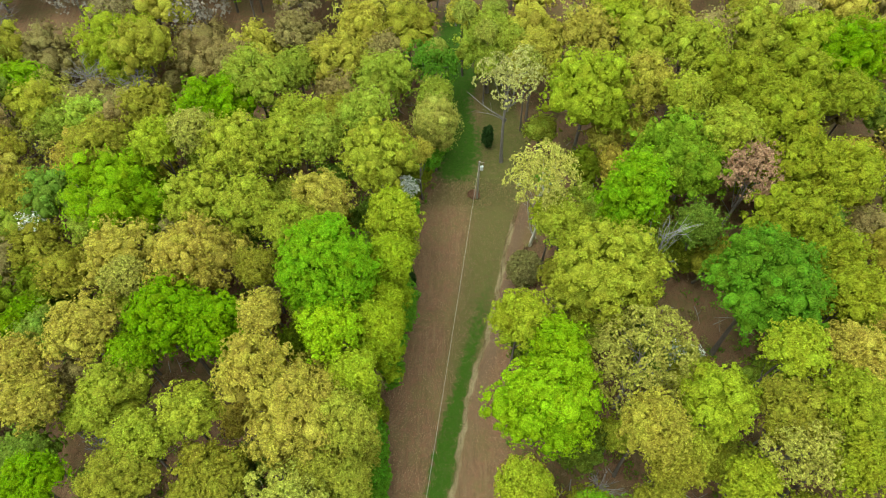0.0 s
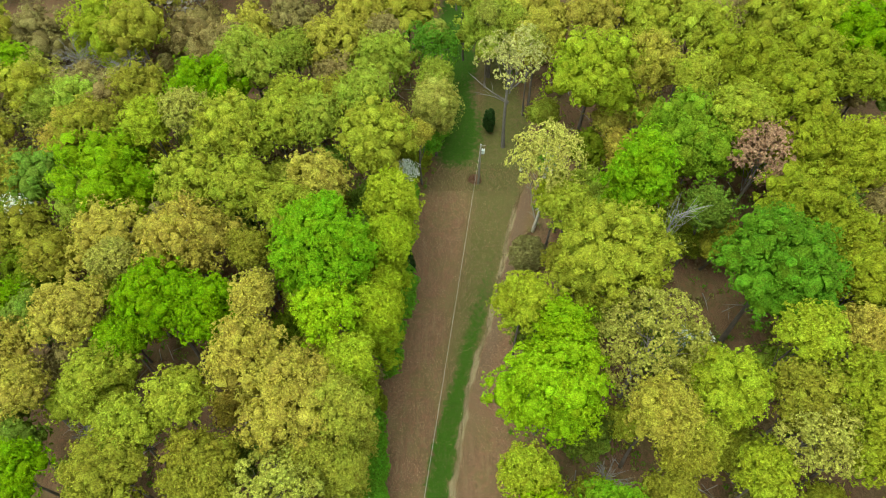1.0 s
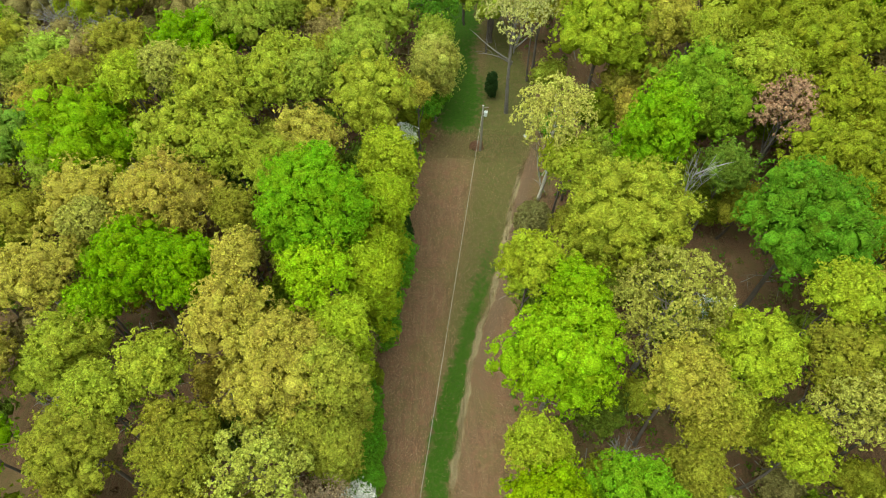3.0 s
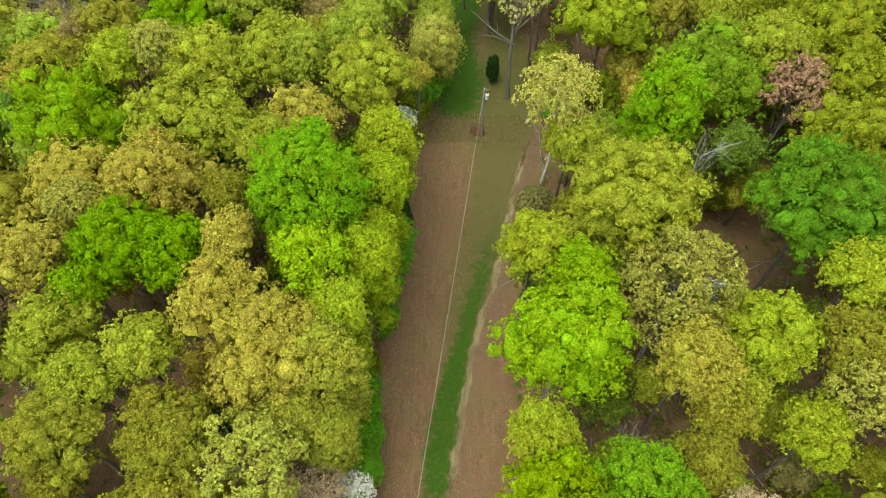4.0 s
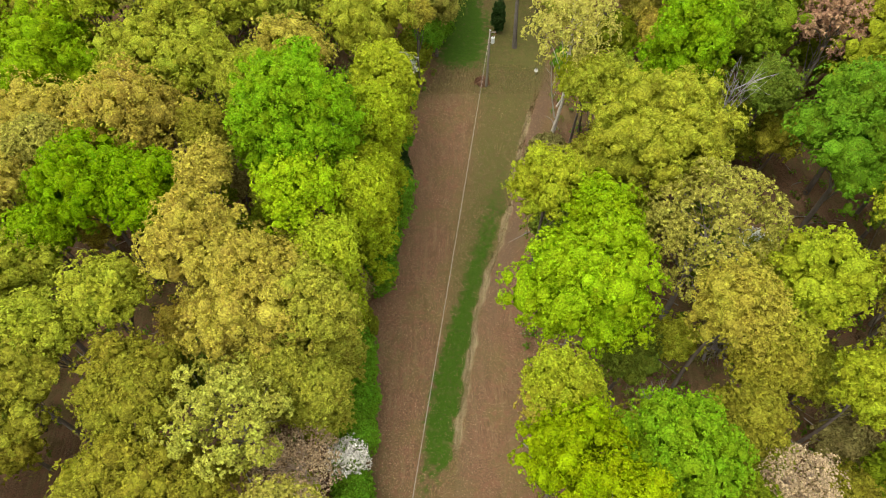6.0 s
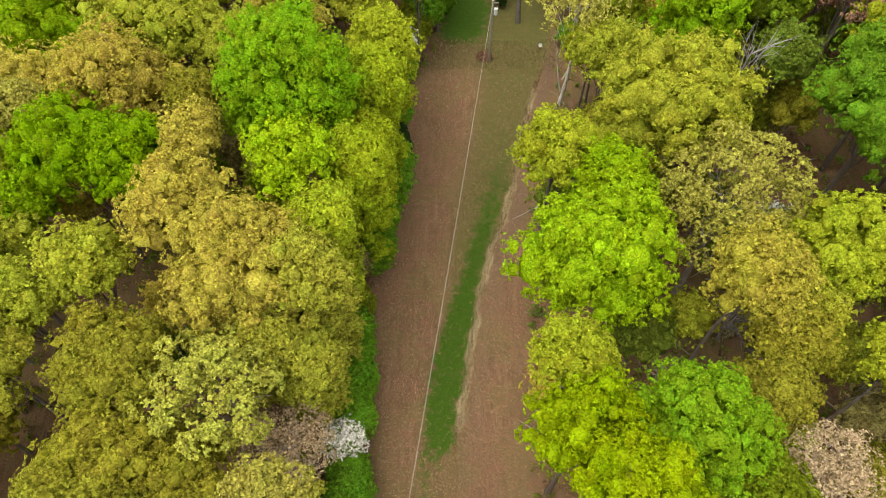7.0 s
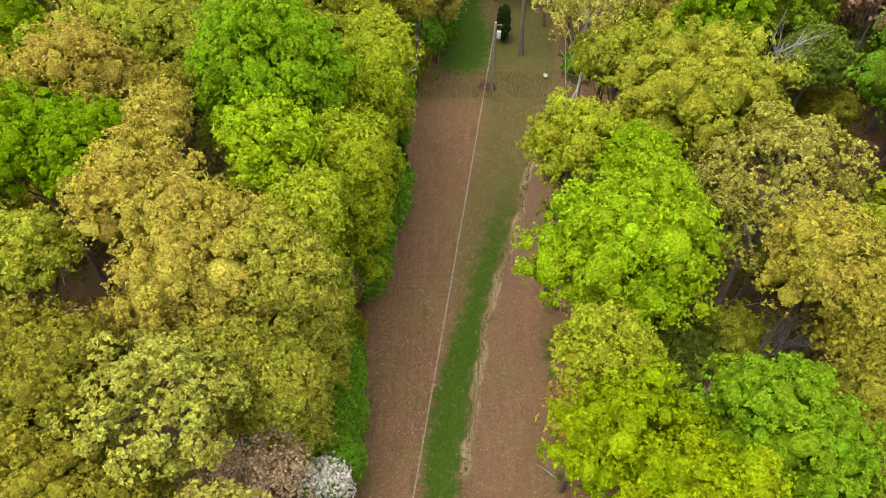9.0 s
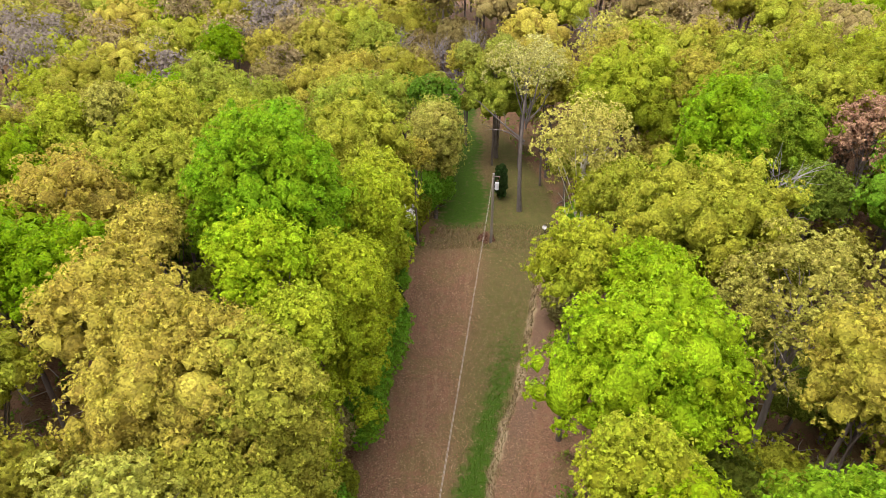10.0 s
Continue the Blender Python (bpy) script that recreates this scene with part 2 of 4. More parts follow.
def build_ground():
    xs = axis_steps((-2400, -400, 400), (-300, -60, 40), (-50, -14, 3), (-12, 18, 0.3), (20, 50, 3), (60, 300, 40), (400, 2400, 400))
    ys = axis_steps((-2400, -400, 400), (-300, -20, 40), (-10, 5, 3), (6, 72, 0.3), (72.5, 100, 0.5), (101, 124, 1), (130, 300, 40), (400, 2400, 400))
    gx, gy = np.meshgrid(xs, ys)
    near = np.exp(-(np.maximum(np.abs(gx) - 60, 0) / 60) ** 2)
    gz = ground_height(gx, gy) * near
    verts = np.stack([gx, gy, gz], -1).reshape(-1, 3)
    nx, ny = len(xs), len(ys)
    i = (np.arange(ny - 1)[:, None] * nx + np.arange(nx - 1)).ravel()
    tris = np.concatenate([np.stack([i, i + 1, i + nx + 1], 1), np.stack([i, i + nx + 1, i + nx], 1)])
    me = mesh_of("ground", verts, tris)
    me.materials.append(GROUND)
    x, y = gx.ravel(), gy.ravel()
    inside = smooth(-1.0, 1.0, x - clearing_left(y)) * smooth(-1.0, 1.0, clearing_right(y) - x) * smooth(0, 6, y) * smooth(110, 100, y)
    mid, half = (grass_left(y) + grass_right(y)) / 2, (grass_right(y) - grass_left(y)) / 2
    wave = 0.25 * np.sin(y * 1.1) + 0.2 * np.sin(y * 2.7 + 1)
    lane = smooth(0.9, -0.8, np.abs(x - mid + wave * 0.5) - half) * smooth(11, 16.5, y) * (0.25 + 0.75 * smooth(50, 33, y)) * smooth(60, 46, y)
    glade = smooth(2.2, -1.5, np.abs(x - 2.4 + 0.6 * np.sin(y * 0.4)) - 2.8) * smooth(64, 69, y) * smooth(112, 104, y)
    fringe = 0.55 * smooth(1.6, 0.0, x - clearing_left(y)) * smooth(6, 10, y) * smooth(64, 60, y) * smooth(-1.5, 0.2, x - clearing_left(y))
    tuft = 0.5 * smooth(1.4, 0.3, np.hypot(x + 8.6, (y - 26.5) * 0.6)) + 0.5 * smooth(1.3, 0, np.hypot(x + 2.2, (y - 11) * 0.35))
    fields = {
        "grass": np.clip(lane + glade + fringe * inside + tuft, 0, 1),
        "olive": inside * smooth(-2.2, 1.2, x - (5.3 + 0.155 * (y - 63.3))) * smooth(0.6, -0.4, x - straw_line(y)) * smooth(24, 36, y)
        + 0.6 * inside * smooth(59, 64, y) + 0.35 * inside * smooth(34, 8, y) * smooth(-2.0, 1.0, x - (5.3 + 0.155 * (y - 63.3))) * smooth(2, 0, x - straw_line(y)),
        "track": smooth(1.1, 0.7, np.hypot((x - 1) / 9, (y - 113) / 8)) + inside * smooth(0.2, 0.9, x - straw_line(y)) * smooth(3.0, 1.6, x - straw_line(y)) * smooth(8, 14, y) * smooth(68, 62, y) * (0.35 + 0.65 * smooth(25, 40, y)),
        "straw": inside * smooth(0.75, 0.05, np.abs(x - straw_line(y) - 0.2 + 0.5 * wave)) * smooth(14, 18, y) * smooth(62, 56, y) * (0.75 + 0.2 * np.sin(y * 0.8)),
    }
    for name, values in fields.items():
        me.attributes.new(name, 'FLOAT', 'POINT').data.foreach_set("value", np.clip(values, 0, 1).astype(np.float32))
    ob = tagged(new("ground", me), "brown leaf-littered ground with a mown strip and green grass", "ground", kind="structure")
    for p in me.polygons:
        p.use_smooth = True
    return ob


build_ground()


# ---- trees ----
def part(name, mesh, material, parent, label="", colour=None, smooth_faces=False):
    """One mesh object under a thing or a part."""
    mesh.materials.append(material)
    if smooth_faces:
        mesh.polygons.foreach_set("use_smooth", np.ones(len(mesh.polygons), bool))
    ob = new(name, mesh)
    ob.parent = parent
    if colour:
        ob.color = (*colour, 1)
    if label:
        tagged(ob, label)
    return ob


def ball_template(level):
    bm = bmesh.new()
    bmesh.ops.create_icosphere(bm, subdivisions=level, radius=1)
    v = np.array([p.co[:] for p in bm.verts])
    f = np.array([[p.index for p in q.verts] for q in bm.faces])
    bm.free()
    return v, f


def joined(pieces):
    verts, tris, n = [], [], 0
    for v, f in pieces:
        verts.append(v)
        tris.append(f + n)
        n += len(v)
    return np.concatenate(verts), np.concatenate(tris)


BALLS = {n: ball_template(n) for n in (1, 2, 3)}


def unit(a):
    return a / np.maximum(np.linalg.norm(a, axis=-1, keepdims=True), 1e-6)


def spiral(rng, n, low, jitter):
    """n ways spread evenly over a ball from its top down to the height low."""
    i = np.arange(n)
    z = 1 - (1 - low) * (i + 0.4) / n
    a = i * 2.399963 + rng.uniform(0, 6.28)
    ring = np.sqrt(np.maximum(1 - z * z, 0))
    return unit(np.stack([np.cos(a) * ring, np.sin(a) * ring, z], 1) + rng.normal(size=(n, 3)) * jitter)


def lobes(rng, r, up, down, low, rough, share, tall):
    """The rounded heads that make up a crown: centres, half axes and outward ways."""
    height = up + down * max(-low, 0)
    n = int(np.clip(2.2 * height / (share ** 2 * r), 6, 48))
    d = spiral(rng, n, low, 0.14)
    if low < -0.88:
        flat = np.linalg.norm(d[:, :2], axis=1, keepdims=True)
        d[:, :2] *= np.where(d[:, 2:] < 0, np.maximum(0.85 / np.maximum(flat, 0.05), 1.0), 1.0)
    scale = np.where(d[:, 2:] > 0, np.array([[r, r, up]]), np.array([[r, r, down]]))
    size = share * r * rng.uniform(0.7, 1.22, (n, 1)) * np.array([[1, 1, tall]]) * rng.uniform(0.88, 1.12, (n, 3))
    at = d * np.maximum(scale * (1.04 - rough * 0.42 * rng.uniform(0, 1, (n, 1)) ** 1.5) - size * 0.85, scale * 0.1)
    return at, size, d


def leafy_body(rng, at, size, level, knob, depth):
    """The outer skin of the heads, swollen into knobs, with what lies inside other heads left out."""
    v, f = BALLS[level]
    pieces = []
    for i in range(len(at)):
        m = int(np.clip(3.2 * (size[i].mean() / knob) ** 2, 7, 60))
        ways = spiral(rng, m, -1.0, 0.16)
        span = 1.32 * math.sqrt(4 / m) * rng.uniform(0.75, 1.2, m)
        swell = np.max(1 - (np.arccos(np.clip(v @ ways.T, -1, 1)) / span) ** 2, axis=1)
        out = 0.9 + depth * np.clip(swell, -0.7, 1) + 0.035 * rng.normal(size=len(v))
        p = at[i] + v * size[i] * out[:, None]
        mid = p[f].mean(1)
        gap = np.linalg.norm((mid[:, None] - at[None]) / (size[None] * 0.86), axis=2)
        gap[:, i] = 9
        keep = f[gap.min(1) > 0.8]
        if len(keep):
            used, where = np.unique(keep, return_inverse=True)
            pieces.append((p[used], where.reshape(-1, 3)))
    return joined(pieces)


def on_skin(rng, verts, tris, n):
    """Points strewn evenly over a skin, with the way that it faces there."""
    a, b, c = verts[tris[:, 0]], verts[tris[:, 1]], verts[tris[:, 2]]
    nrm = np.cross(b - a, c - a)
    area = np.linalg.norm(nrm, axis=1) + 1e-9
    k = rng.choice(len(tris), n, p=area / area.sum())
    u, w = rng.uniform(size=(2, n, 1))
    u, w = np.where(u + w > 1, 1 - u, u), np.where(u + w > 1, 1 - w, w)
    return a[k] + (b - a)[k] * u + (c - a)[k] * w, nrm[k] / area[k, None]


def heads_on(rng, at, size, radius, spread):
    """Leafy heads standing proud of the lobes: centres, radii and outward ways."""
    centres, ways = [], []
    for i in range(len(at)):
        m = max(int(spread * 4 * (size[i].mean() / radius) ** 2), 4)
        way = spiral(rng, m, -0.35, 0.2)
        c = at[i] + way * size[i] * rng.uniform(0.66, 1.06, (m, 1))
        gap = np.linalg.norm((c[:, None] - at[None]) / size[None], axis=2)
        gap[:, i] = 9
        keep = gap.min(1) > 0.64
        centres.append(c[keep])
        ways.append(way[keep])
    c, w = np.concatenate(centres), np.concatenate(ways)
    return c, radius * rng.uniform(0.55, 1.3, len(c)), unit(w + np.array([0, 0, 0.35]))


def head_bodies(rng, centres, radii, ways, level, share):
    """The knobbly outer half of each head."""
    v, f = BALLS[level]
    knobs = 1 + 0.13 * rng.normal(size=(len(centres), len(v), 1))
    lean = (v[None] * ways[:, None]).sum(2)
    pull = rng.uniform(0.8, 1.2, (len(centres), 1, 3))
    p = v[None] * knobs * pull * (radii * share)[:, None, None] + centres[:, None]
    keep = lean[:, f].mean(2) > -0.25
    tris = f[None] + (np.arange(len(centres)) * len(v))[:, None, None]
    return p.reshape(-1, 3), tris[keep]


def tufts_on(rng, centres, radii, ways, count, share):
    """Leaf tufts over the outer half of each head."""
    k = np.repeat(np.arange(len(centres)), count)
    d = unit(unit(rng.normal(size=(len(k), 3))) + 0.75 * ways[k])
    return centres[k] + d * (radii[k] * rng.uniform(0.76, 1.12, len(k)))[:, None], radii[k] * share * rng.uniform(0.7, 1.3, len(k)), unit(d + 0.35 * ways[k])


def leaf_scraps(rng, p, d, leaf, loose, droop):
    """One small leaf spray at each point, facing roughly outward."""
    n = unit(d + loose * rng.normal(size=p.shape) + np.array([0, 0, 0.25]))
    t = rng.normal(size=p.shape) + 0.5 * d - np.array([0, 0, droop])
    t = unit(t - n * (t * n).sum(1, keepdims=True))
    s = np.cross(n, t)
    length = (leaf * rng.uniform(0.65, 1.35, len(p)))[:, None]
    width = length * rng.uniform(0.7, 1.0, len(p))[:, None]
    back = p - t * length * 0.45
    v = np.stack([back + s * width * 0.5 - n * width * 0.12, p + t * length * 0.55 - n * length * 0.08, back - s * width * 0.5], 1)
    return v.reshape(-1, 3), np.arange(len(p) * 3).reshape(-1, 3)


def rosettes(rng, centres, radii, outward, points):
    """A small domed rosette of leaves at each tuft: a raised middle and an uneven drooping rim."""
    n = len(centres)
    side = unit(np.cross(outward, unit(rng.normal(size=(n, 3)))))
    other = np.cross(outward, side)
    a = (np.arange(points) + rng.uniform(-0.3, 0.3, (n, points))) * 2 * math.pi / points
    wide = radii[:, None] * rng.uniform(0.6, 1.35, (n, points))
    low = radii[:, None] * rng.uniform(-0.05, 0.75, (n, points))
    rim = centres[:, None] + side[:, None] * (wide * np.cos(a))[..., None] + other[:, None] * (wide * np.sin(a))[..., None] - outward[:, None] * low[..., None]
    crest = centres + outward * (radii * rng.uniform(0.1, 0.35, n))[:, None]
    v = np.concatenate([crest[:, None], rim], 1)
    i = np.arange(points)
    f = np.stack([np.zeros(points, int), i + 1, (i + 1) % points + 1], 1)
    return v.reshape(-1, 3), (f[None] + (np.arange(n) * (points + 1))[:, None, None]).reshape(-1, 3)


def leaves_on(rng, centres, radii, outward, leaf, count, droop):
    """Loose leaf sprays round each tuft."""
    k = np.repeat(np.arange(len(centres)), count)
    d = unit(0.8 * unit(rng.normal(size=(len(k), 3))) + 0.75 * outward[k])
    p = centres[k] + d * (radii[k] * rng.uniform(0.5, 1.1, len(k)))[:, None]
    return leaf_scraps(rng, p, unit(d + 0.6 * outward[k]), leaf, 0.42, droop)


def tube(points, radii, sides=6):
    p, n = np.asarray(points, float), len(points)
    along = unit(np.gradient(p, axis=0))
    ref = np.where(np.abs(along[:, 2:]) > 0.9, np.array([[1.0, 0, 0]]), np.array([[0, 0, 1.0]]))
    u = unit(np.cross(along, ref))
    w = np.cross(along, u)
    a = np.arange(sides) * 2 * math.pi / sides
    ringv = p[:, None] + np.asarray(radii)[:, None, None] * (np.cos(a)[None, :, None] * u[:, None] + np.sin(a)[None, :, None] * w[:, None])
    f = []
    for k in range(n - 1):
        for j in range(sides):
            q, e = k * sides + j, k * sides + (j + 1) % sides
            f += [(q, e, e + sides), (q, e + sides, q + sides)]
    return ringv.reshape(-1, 3), np.array(f)


def bent(rng, a, b, sag, steps=5):
    t = np.linspace(0, 1, steps)[:, None]
    p = a + (b - a) * t
    off = rng.normal(size=3) * sag
    return p + off * (np.sin(t * math.pi)) + np.array([0, 0, sag * 0.8]) * np.sin(t * math.pi)


def skeleton_mesh(rng, height, r, tips, girth, forks, reach=()):
    """Trunk with limbs that reach out to the tips, and twigs off the limbs."""
    top = np.array([rng.normal() * 0.3, rng.normal() * 0.3, height])
    spine = bent(rng, np.zeros(3) - np.array([0, 0, 0.15]), top, 0.25, 7)
    pieces = [tube(spine, girth * np.array([1.35, 1.0, 0.88, 0.76, 0.62, 0.46, 0.26]), 8)]
    for share, dx, dy, dz, thick in reach:
        start = spine[0] + (spine[-1] - spine[0]) * share
        limb = bent(rng, start, np.array([dx, dy, dz]), 0.35, 6)
        pieces.append(tube(limb, girth * thick * np.array([1, 0.85, 0.7, 0.55, 0.4, 0.2]), 6))
        for q in (2, 3, 4):
            end = limb[q] + unit(limb[5] - limb[0] + rng.normal(size=3) * 2.0 + np.array([0, 0, 2.0])) * rng.uniform(1.0, 2.2)
            pieces.append(tube(bent(rng, limb[q], end, 0.15, 4), girth * thick * np.array([0.35, 0.28, 0.2, 0.08]), 5))
    for tip in tips:
        t = rng.uniform(0.5, 0.95)
        start = spine[0] + (spine[-1] - spine[0]) * t
        limb = bent(rng, start, tip, r * 0.06)
        g = girth * rng.uniform(0.25, 0.42)
        pieces.append(tube(limb, g * np.array([1, 0.8, 0.6, 0.42, 0.18]), 5))
        for _ in range(forks):
            k = rng.integers(1, 4)
            end = limb[k] + unit(tip - start + rng.normal(size=3) * np.linalg.norm(tip - start) * 0.6 + np.array([0, 0, 0.5])) * r * rng.uniform(0.25, 0.5)
            pieces.append(tube(bent(rng, limb[k], end, r * 0.03, 4), g * np.array([0.45, 0.35, 0.24, 0.1]), 4))
    return mesh_of("trunk", *joined(pieces))


# leaf colour, unevenness, height over the crown's middle and depth below in radii, lowest heads, solid or airy, limbs, forks, bark, words
DARK_BARK, GREY_BARK, PALE_BARK = (0.14, 0.115, 0.10), (0.20, 0.175, 0.16), (0.42, 0.38, 0.33)
KINDS = {
    "emerald": dict(leaf=(0.217, 0.385, 0.0110), rough=0.1, share=0.3, head=0.8, size=0.9, up=1.5, down=1.0, low=-0.2, words="tall dense emerald-green maple crown, rounded like a dome"),
    "emerald_deep": dict(leaf=(0.195, 0.345, 0.0084), rough=0.35, up=1.9, down=1.3, low=-0.6, tall=1.4, words="upright deep emerald-green tree among yellow-green oaks"),
    "green": dict(leaf=(0.175, 0.300, 0.0042), rough=0.4, words="broad leaf-green tree with separate rounded leaf clumps"),
    "lime_green": dict(leaf=(0.239, 0.380, 0.0084), rough=0.6, words="bright lime-green tree with fresh spring leaves"),
    "lime": dict(leaf=(0.29, 0.435, 0.012), rough=0.9, up=1.0, limbs=16, forks=2, bark=GREY_BARK, words="large vivid lime-green tree with billowing clumps beside the clearing"),
    "lime_yellow": dict(leaf=(0.27, 0.37, 0.006), rough=0.7, words="yellow-lime tree with dense young leaves beside the clearing"),
    "yellow_lime": dict(leaf=(0.34, 0.395, 0.026), rough=0.6, words="bright yellow-lime tree in young leaf"),
    "yellow": dict(leaf=(0.335, 0.37, 0.035), words="yellow-green oak in spring leaf, rounded crown"),
    "lime_olive": dict(leaf=(0.3, 0.355, 0.04), words="soft lime-olive tree with a rounded spring crown"),
    "olive": dict(leaf=(0.285, 0.28, 0.03), words="olive-yellow oak with clumped spring leaves"),
    "olive_deep": dict(leaf=(0.265, 0.30, 0.02), words="deep olive-green oak with clumped young leaves"),
    "green_olive": dict(leaf=(0.175, 0.230, 0.0120), words="dull green tree with olive young leaves"),
    "ochre": dict(leaf=(0.425, 0.368, 0.06), rough=0.6, limbs=16, forks=2, bark=(0.30, 0.265, 0.24), words="ochre-yellow oak hung with spring catkins"),
    "ochre_pale": dict(leaf=(0.385, 0.36, 0.05), rough=0.55, cover=0.75, words="pale ochre oak with thin spring leaves"),
    "brown_olive": dict(leaf=(0.29, 0.235, 0.085), cover=0.55, forks=2, words="brownish olive tree just coming into leaf"),
    "pale": dict(leaf=(0.40, 0.385, 0.075), cover=0.85, core=0, rough=0.45, limbs=16, forks=3, bark=GREY_BARK, words="pale cream-green oak, thin leaves showing grey limbs"),
    "cream": dict(size=0.85, leaf=(0.46, 0.44, 0.10), cover=1.2, core=0, rough=0.4, limbs=14, forks=2, bark=(0.60, 0.56, 0.50), low=-0.4, down=0.9, reach=[(0.2, -1.7, -0.4, 12.5, 0.5), (0.3, 1.5, -0.3, 13.0, 0.5)], words="cream-yellow tree on forked pale grey trunks"),
    "cream_open": dict(size=0.85, leaf=(0.44, 0.43, 0.14), cover=0.85, core=0, rough=0.5, limbs=12, forks=2, bark=(0.16, 0.14, 0.13), low=0.0, up=0.7, down=0.4, reach=[(0.5, -5.4, 0.8, 14.2, 0.6), (0.48, -4.6, 0.8, 10.6, 0.4), (0.62, 2.2, 0.5, 15.0, 0.5), (0.6, 0.6, -1.5, 15.5, 0.5)], words="open pale cream oak with long bare spreading limbs"),
    "pale_lime": dict(size=1.2, leaf=(0.42, 0.44, 0.075), cover=0.42, core=0, rough=0.5, limbs=18, forks=3, bark=GREY_BARK, words="airy pale lime tree with large bright leaves on grey limbs"),
    "pale_green": dict(leaf=(0.175, 0.250, 0.0300), cover=0.6, forks=2, words="small soft green tree in the shade of the oaks"),
    "sparse_green": dict(leaf=(0.120, 0.240, 0.0180), cover=0.5, core=0, limbs=14, forks=3, bark=GREY_BARK, words="half-bare green tree with pale limbs showing"),
    "dark_green": dict(leaf=(0.115, 0.235, 0.0132), rough=0.35, up=0.8, droop=0.4, words="broad dark green tree with layered leafy sprays"),
    "fresh_green": dict(leaf=(0.202, 0.300, 0.0180), words="fresh mid-green tree with a wide rounded crown"),
    "fresh": dict(leaf=(0.175, 0.320, 0.0120), rough=0.3, words="fresh grass-green tree with fine dense leaves"),
    "russet": dict(leaf=(0.40, 0.255, 0.16), cover=0.85, core=0, limbs=16, bark=GREY_BARK, rough=0.4, forks=2, words="pinkish russet tree in young reddish leaf"),
    "pink_brown": dict(leaf=(0.52, 0.39, 0.25), cover=0.3, size=0.85, per=2, core=0, rough=0.5, limbs=26, forks=7, bark=(0.48, 0.38, 0.31), words="pinkish brown budding tree with twiggy fans of branches"),
    "weeping": dict(size=0.68, leaf=(0.37, 0.36, 0.07), up=1.2, down=2.2, low=-0.85, droop=1.2, cover=0.7, words="drooping ochre-green tree at the end of the clearing"),
    "edge": dict(leaf=(0.34, 0.42, 0.02), up=1.5, down=6.0, low=-0.95, rough=0.25, words="olive-green wood-edge tree leafy down to the clearing"),
    "edge_ochre": dict(leaf=(0.36, 0.365, 0.045), up=1.2, down=5.0, low=-0.95, rough=0.3, words="ochre-lime oak leafy from its top down to the clearing"),
    "edge_light": dict(leaf=(0.37, 0.45, 0.028), up=1.2, down=5.0, low=-0.95, rough=0.25, words="light yellow-green wood-edge tree, leafy low down"),
    "budding": dict(leaf=(0.33, 0.265, 0.13), cover=0.9, core=0, rough=0.4, limbs=14, forks=3, bark=GREY_BARK, words="pinkish grey-brown budding tree, barely in leaf"),
    "grey_twigs": dict(leaf=(0.26, 0.225, 0.19), cover=0.9, core=0, rough=0.4, words="grey leafless trees with a haze of twigs"),
    "slender": dict(leaf=(0.33, 0.36, 0.06), cover=0.6, rough=0.4, up=1.0, down=0.8, limbs=6, words="slender tree with a dark bare trunk and a small high crown"),
    "bare_fan": dict(bare=True, limbs=11, forks=5, bark=(0.30, 0.28, 0.28), words="leafless pale grey tree with long leaning broken limbs"),
    "bare": dict(bare=True, limbs=26, forks=9, bark=(0.26, 0.235, 0.24), words="leafless grey tree with fine twigs"),
}
def crown_of(k, rng, r, up, down, lift, x, y, top, fine):
    """The lobes of a crown, its leafy heads and their leaves: finer where the crown is nearer to the low end of the flight."""
    away = math.sqrt((x + 1) ** 2 + (y + 4) ** 2 + (43 - top) ** 2)
    # radius of a head, tufts on a head, leaves on a tuft, length of a leaf
    if fine >= 1:
        head, count, per, leaf = (0.85, 26, 5, 0.195) if away < 37 else (0.92, 20, 5, 0.225) if away < 48 else (1.02, 16, 5, 0.265) if away < 62 else (1.15, 13, 5, 0.29)
    else:
        head, count, per, leaf = (1.15, 9, 3, 0.36) if fine > 0.6 else (1.6, 9, 2, 0.5) if fine > 0.4 else (2.1, 8, 3, 0.6) if fine > 0.15 else (3.4, 5, 2, 1.0)
    head, leaf, droop = min(head * k.get("head", 1.0), 0.42 * r), leaf * k.get("size", 1.0), k.get("droop", 0.35)
    slack = 0.55 * head
    at, size, d = lobes(rng, r - slack, max(up - slack, 0.3 * r), down, k.get("low", -0.35), k.get("rough", 0.62), k.get("share", 0.36 if fine >= 1 else 0.46), k.get("tall", 1.2))
    cover, per = k.get("cover", 1.0), k.get("per", per)
    c, rad, way = heads_on(rng, at, size * 0.86, head, 0.47 * cover)
    if k.get("core", 1) < 0.5:
        count = int(count * 1.6)
    p, tuft, out = tufts_on(rng, c, rad, way, count, 1.0 / math.sqrt(count))
    pieces = [leaves_on(rng, p, tuft * 1.1, out, leaf, per, droop)]
    if k.get("core", 1) > 0.5:
        heart = np.array([[r * 0.5, r * 0.5, 0.24 * (up + down)]]) * (1.1 - 0.45 * k.get("rough", 0.62))
        body = leafy_body(rng, np.concatenate([at, [[0, 0, 0.3 * (up - down)]]]), np.concatenate([size * 0.58, heart]), 2, 1.0, 0.1)
        q, face = on_skin(rng, *body, int(len(c) * count * 0.15))
        pieces += [body, rosettes(rng, q + face * 0.1, np.full(len(q), leaf * 1.1), face, 5), head_bodies(rng, c, rad, way, 1, 0.58 if fine >= 1 else 0.7)]
    verts, tris = joined(pieces)
    return at, size, d, verts + lift, tris


TREES = []


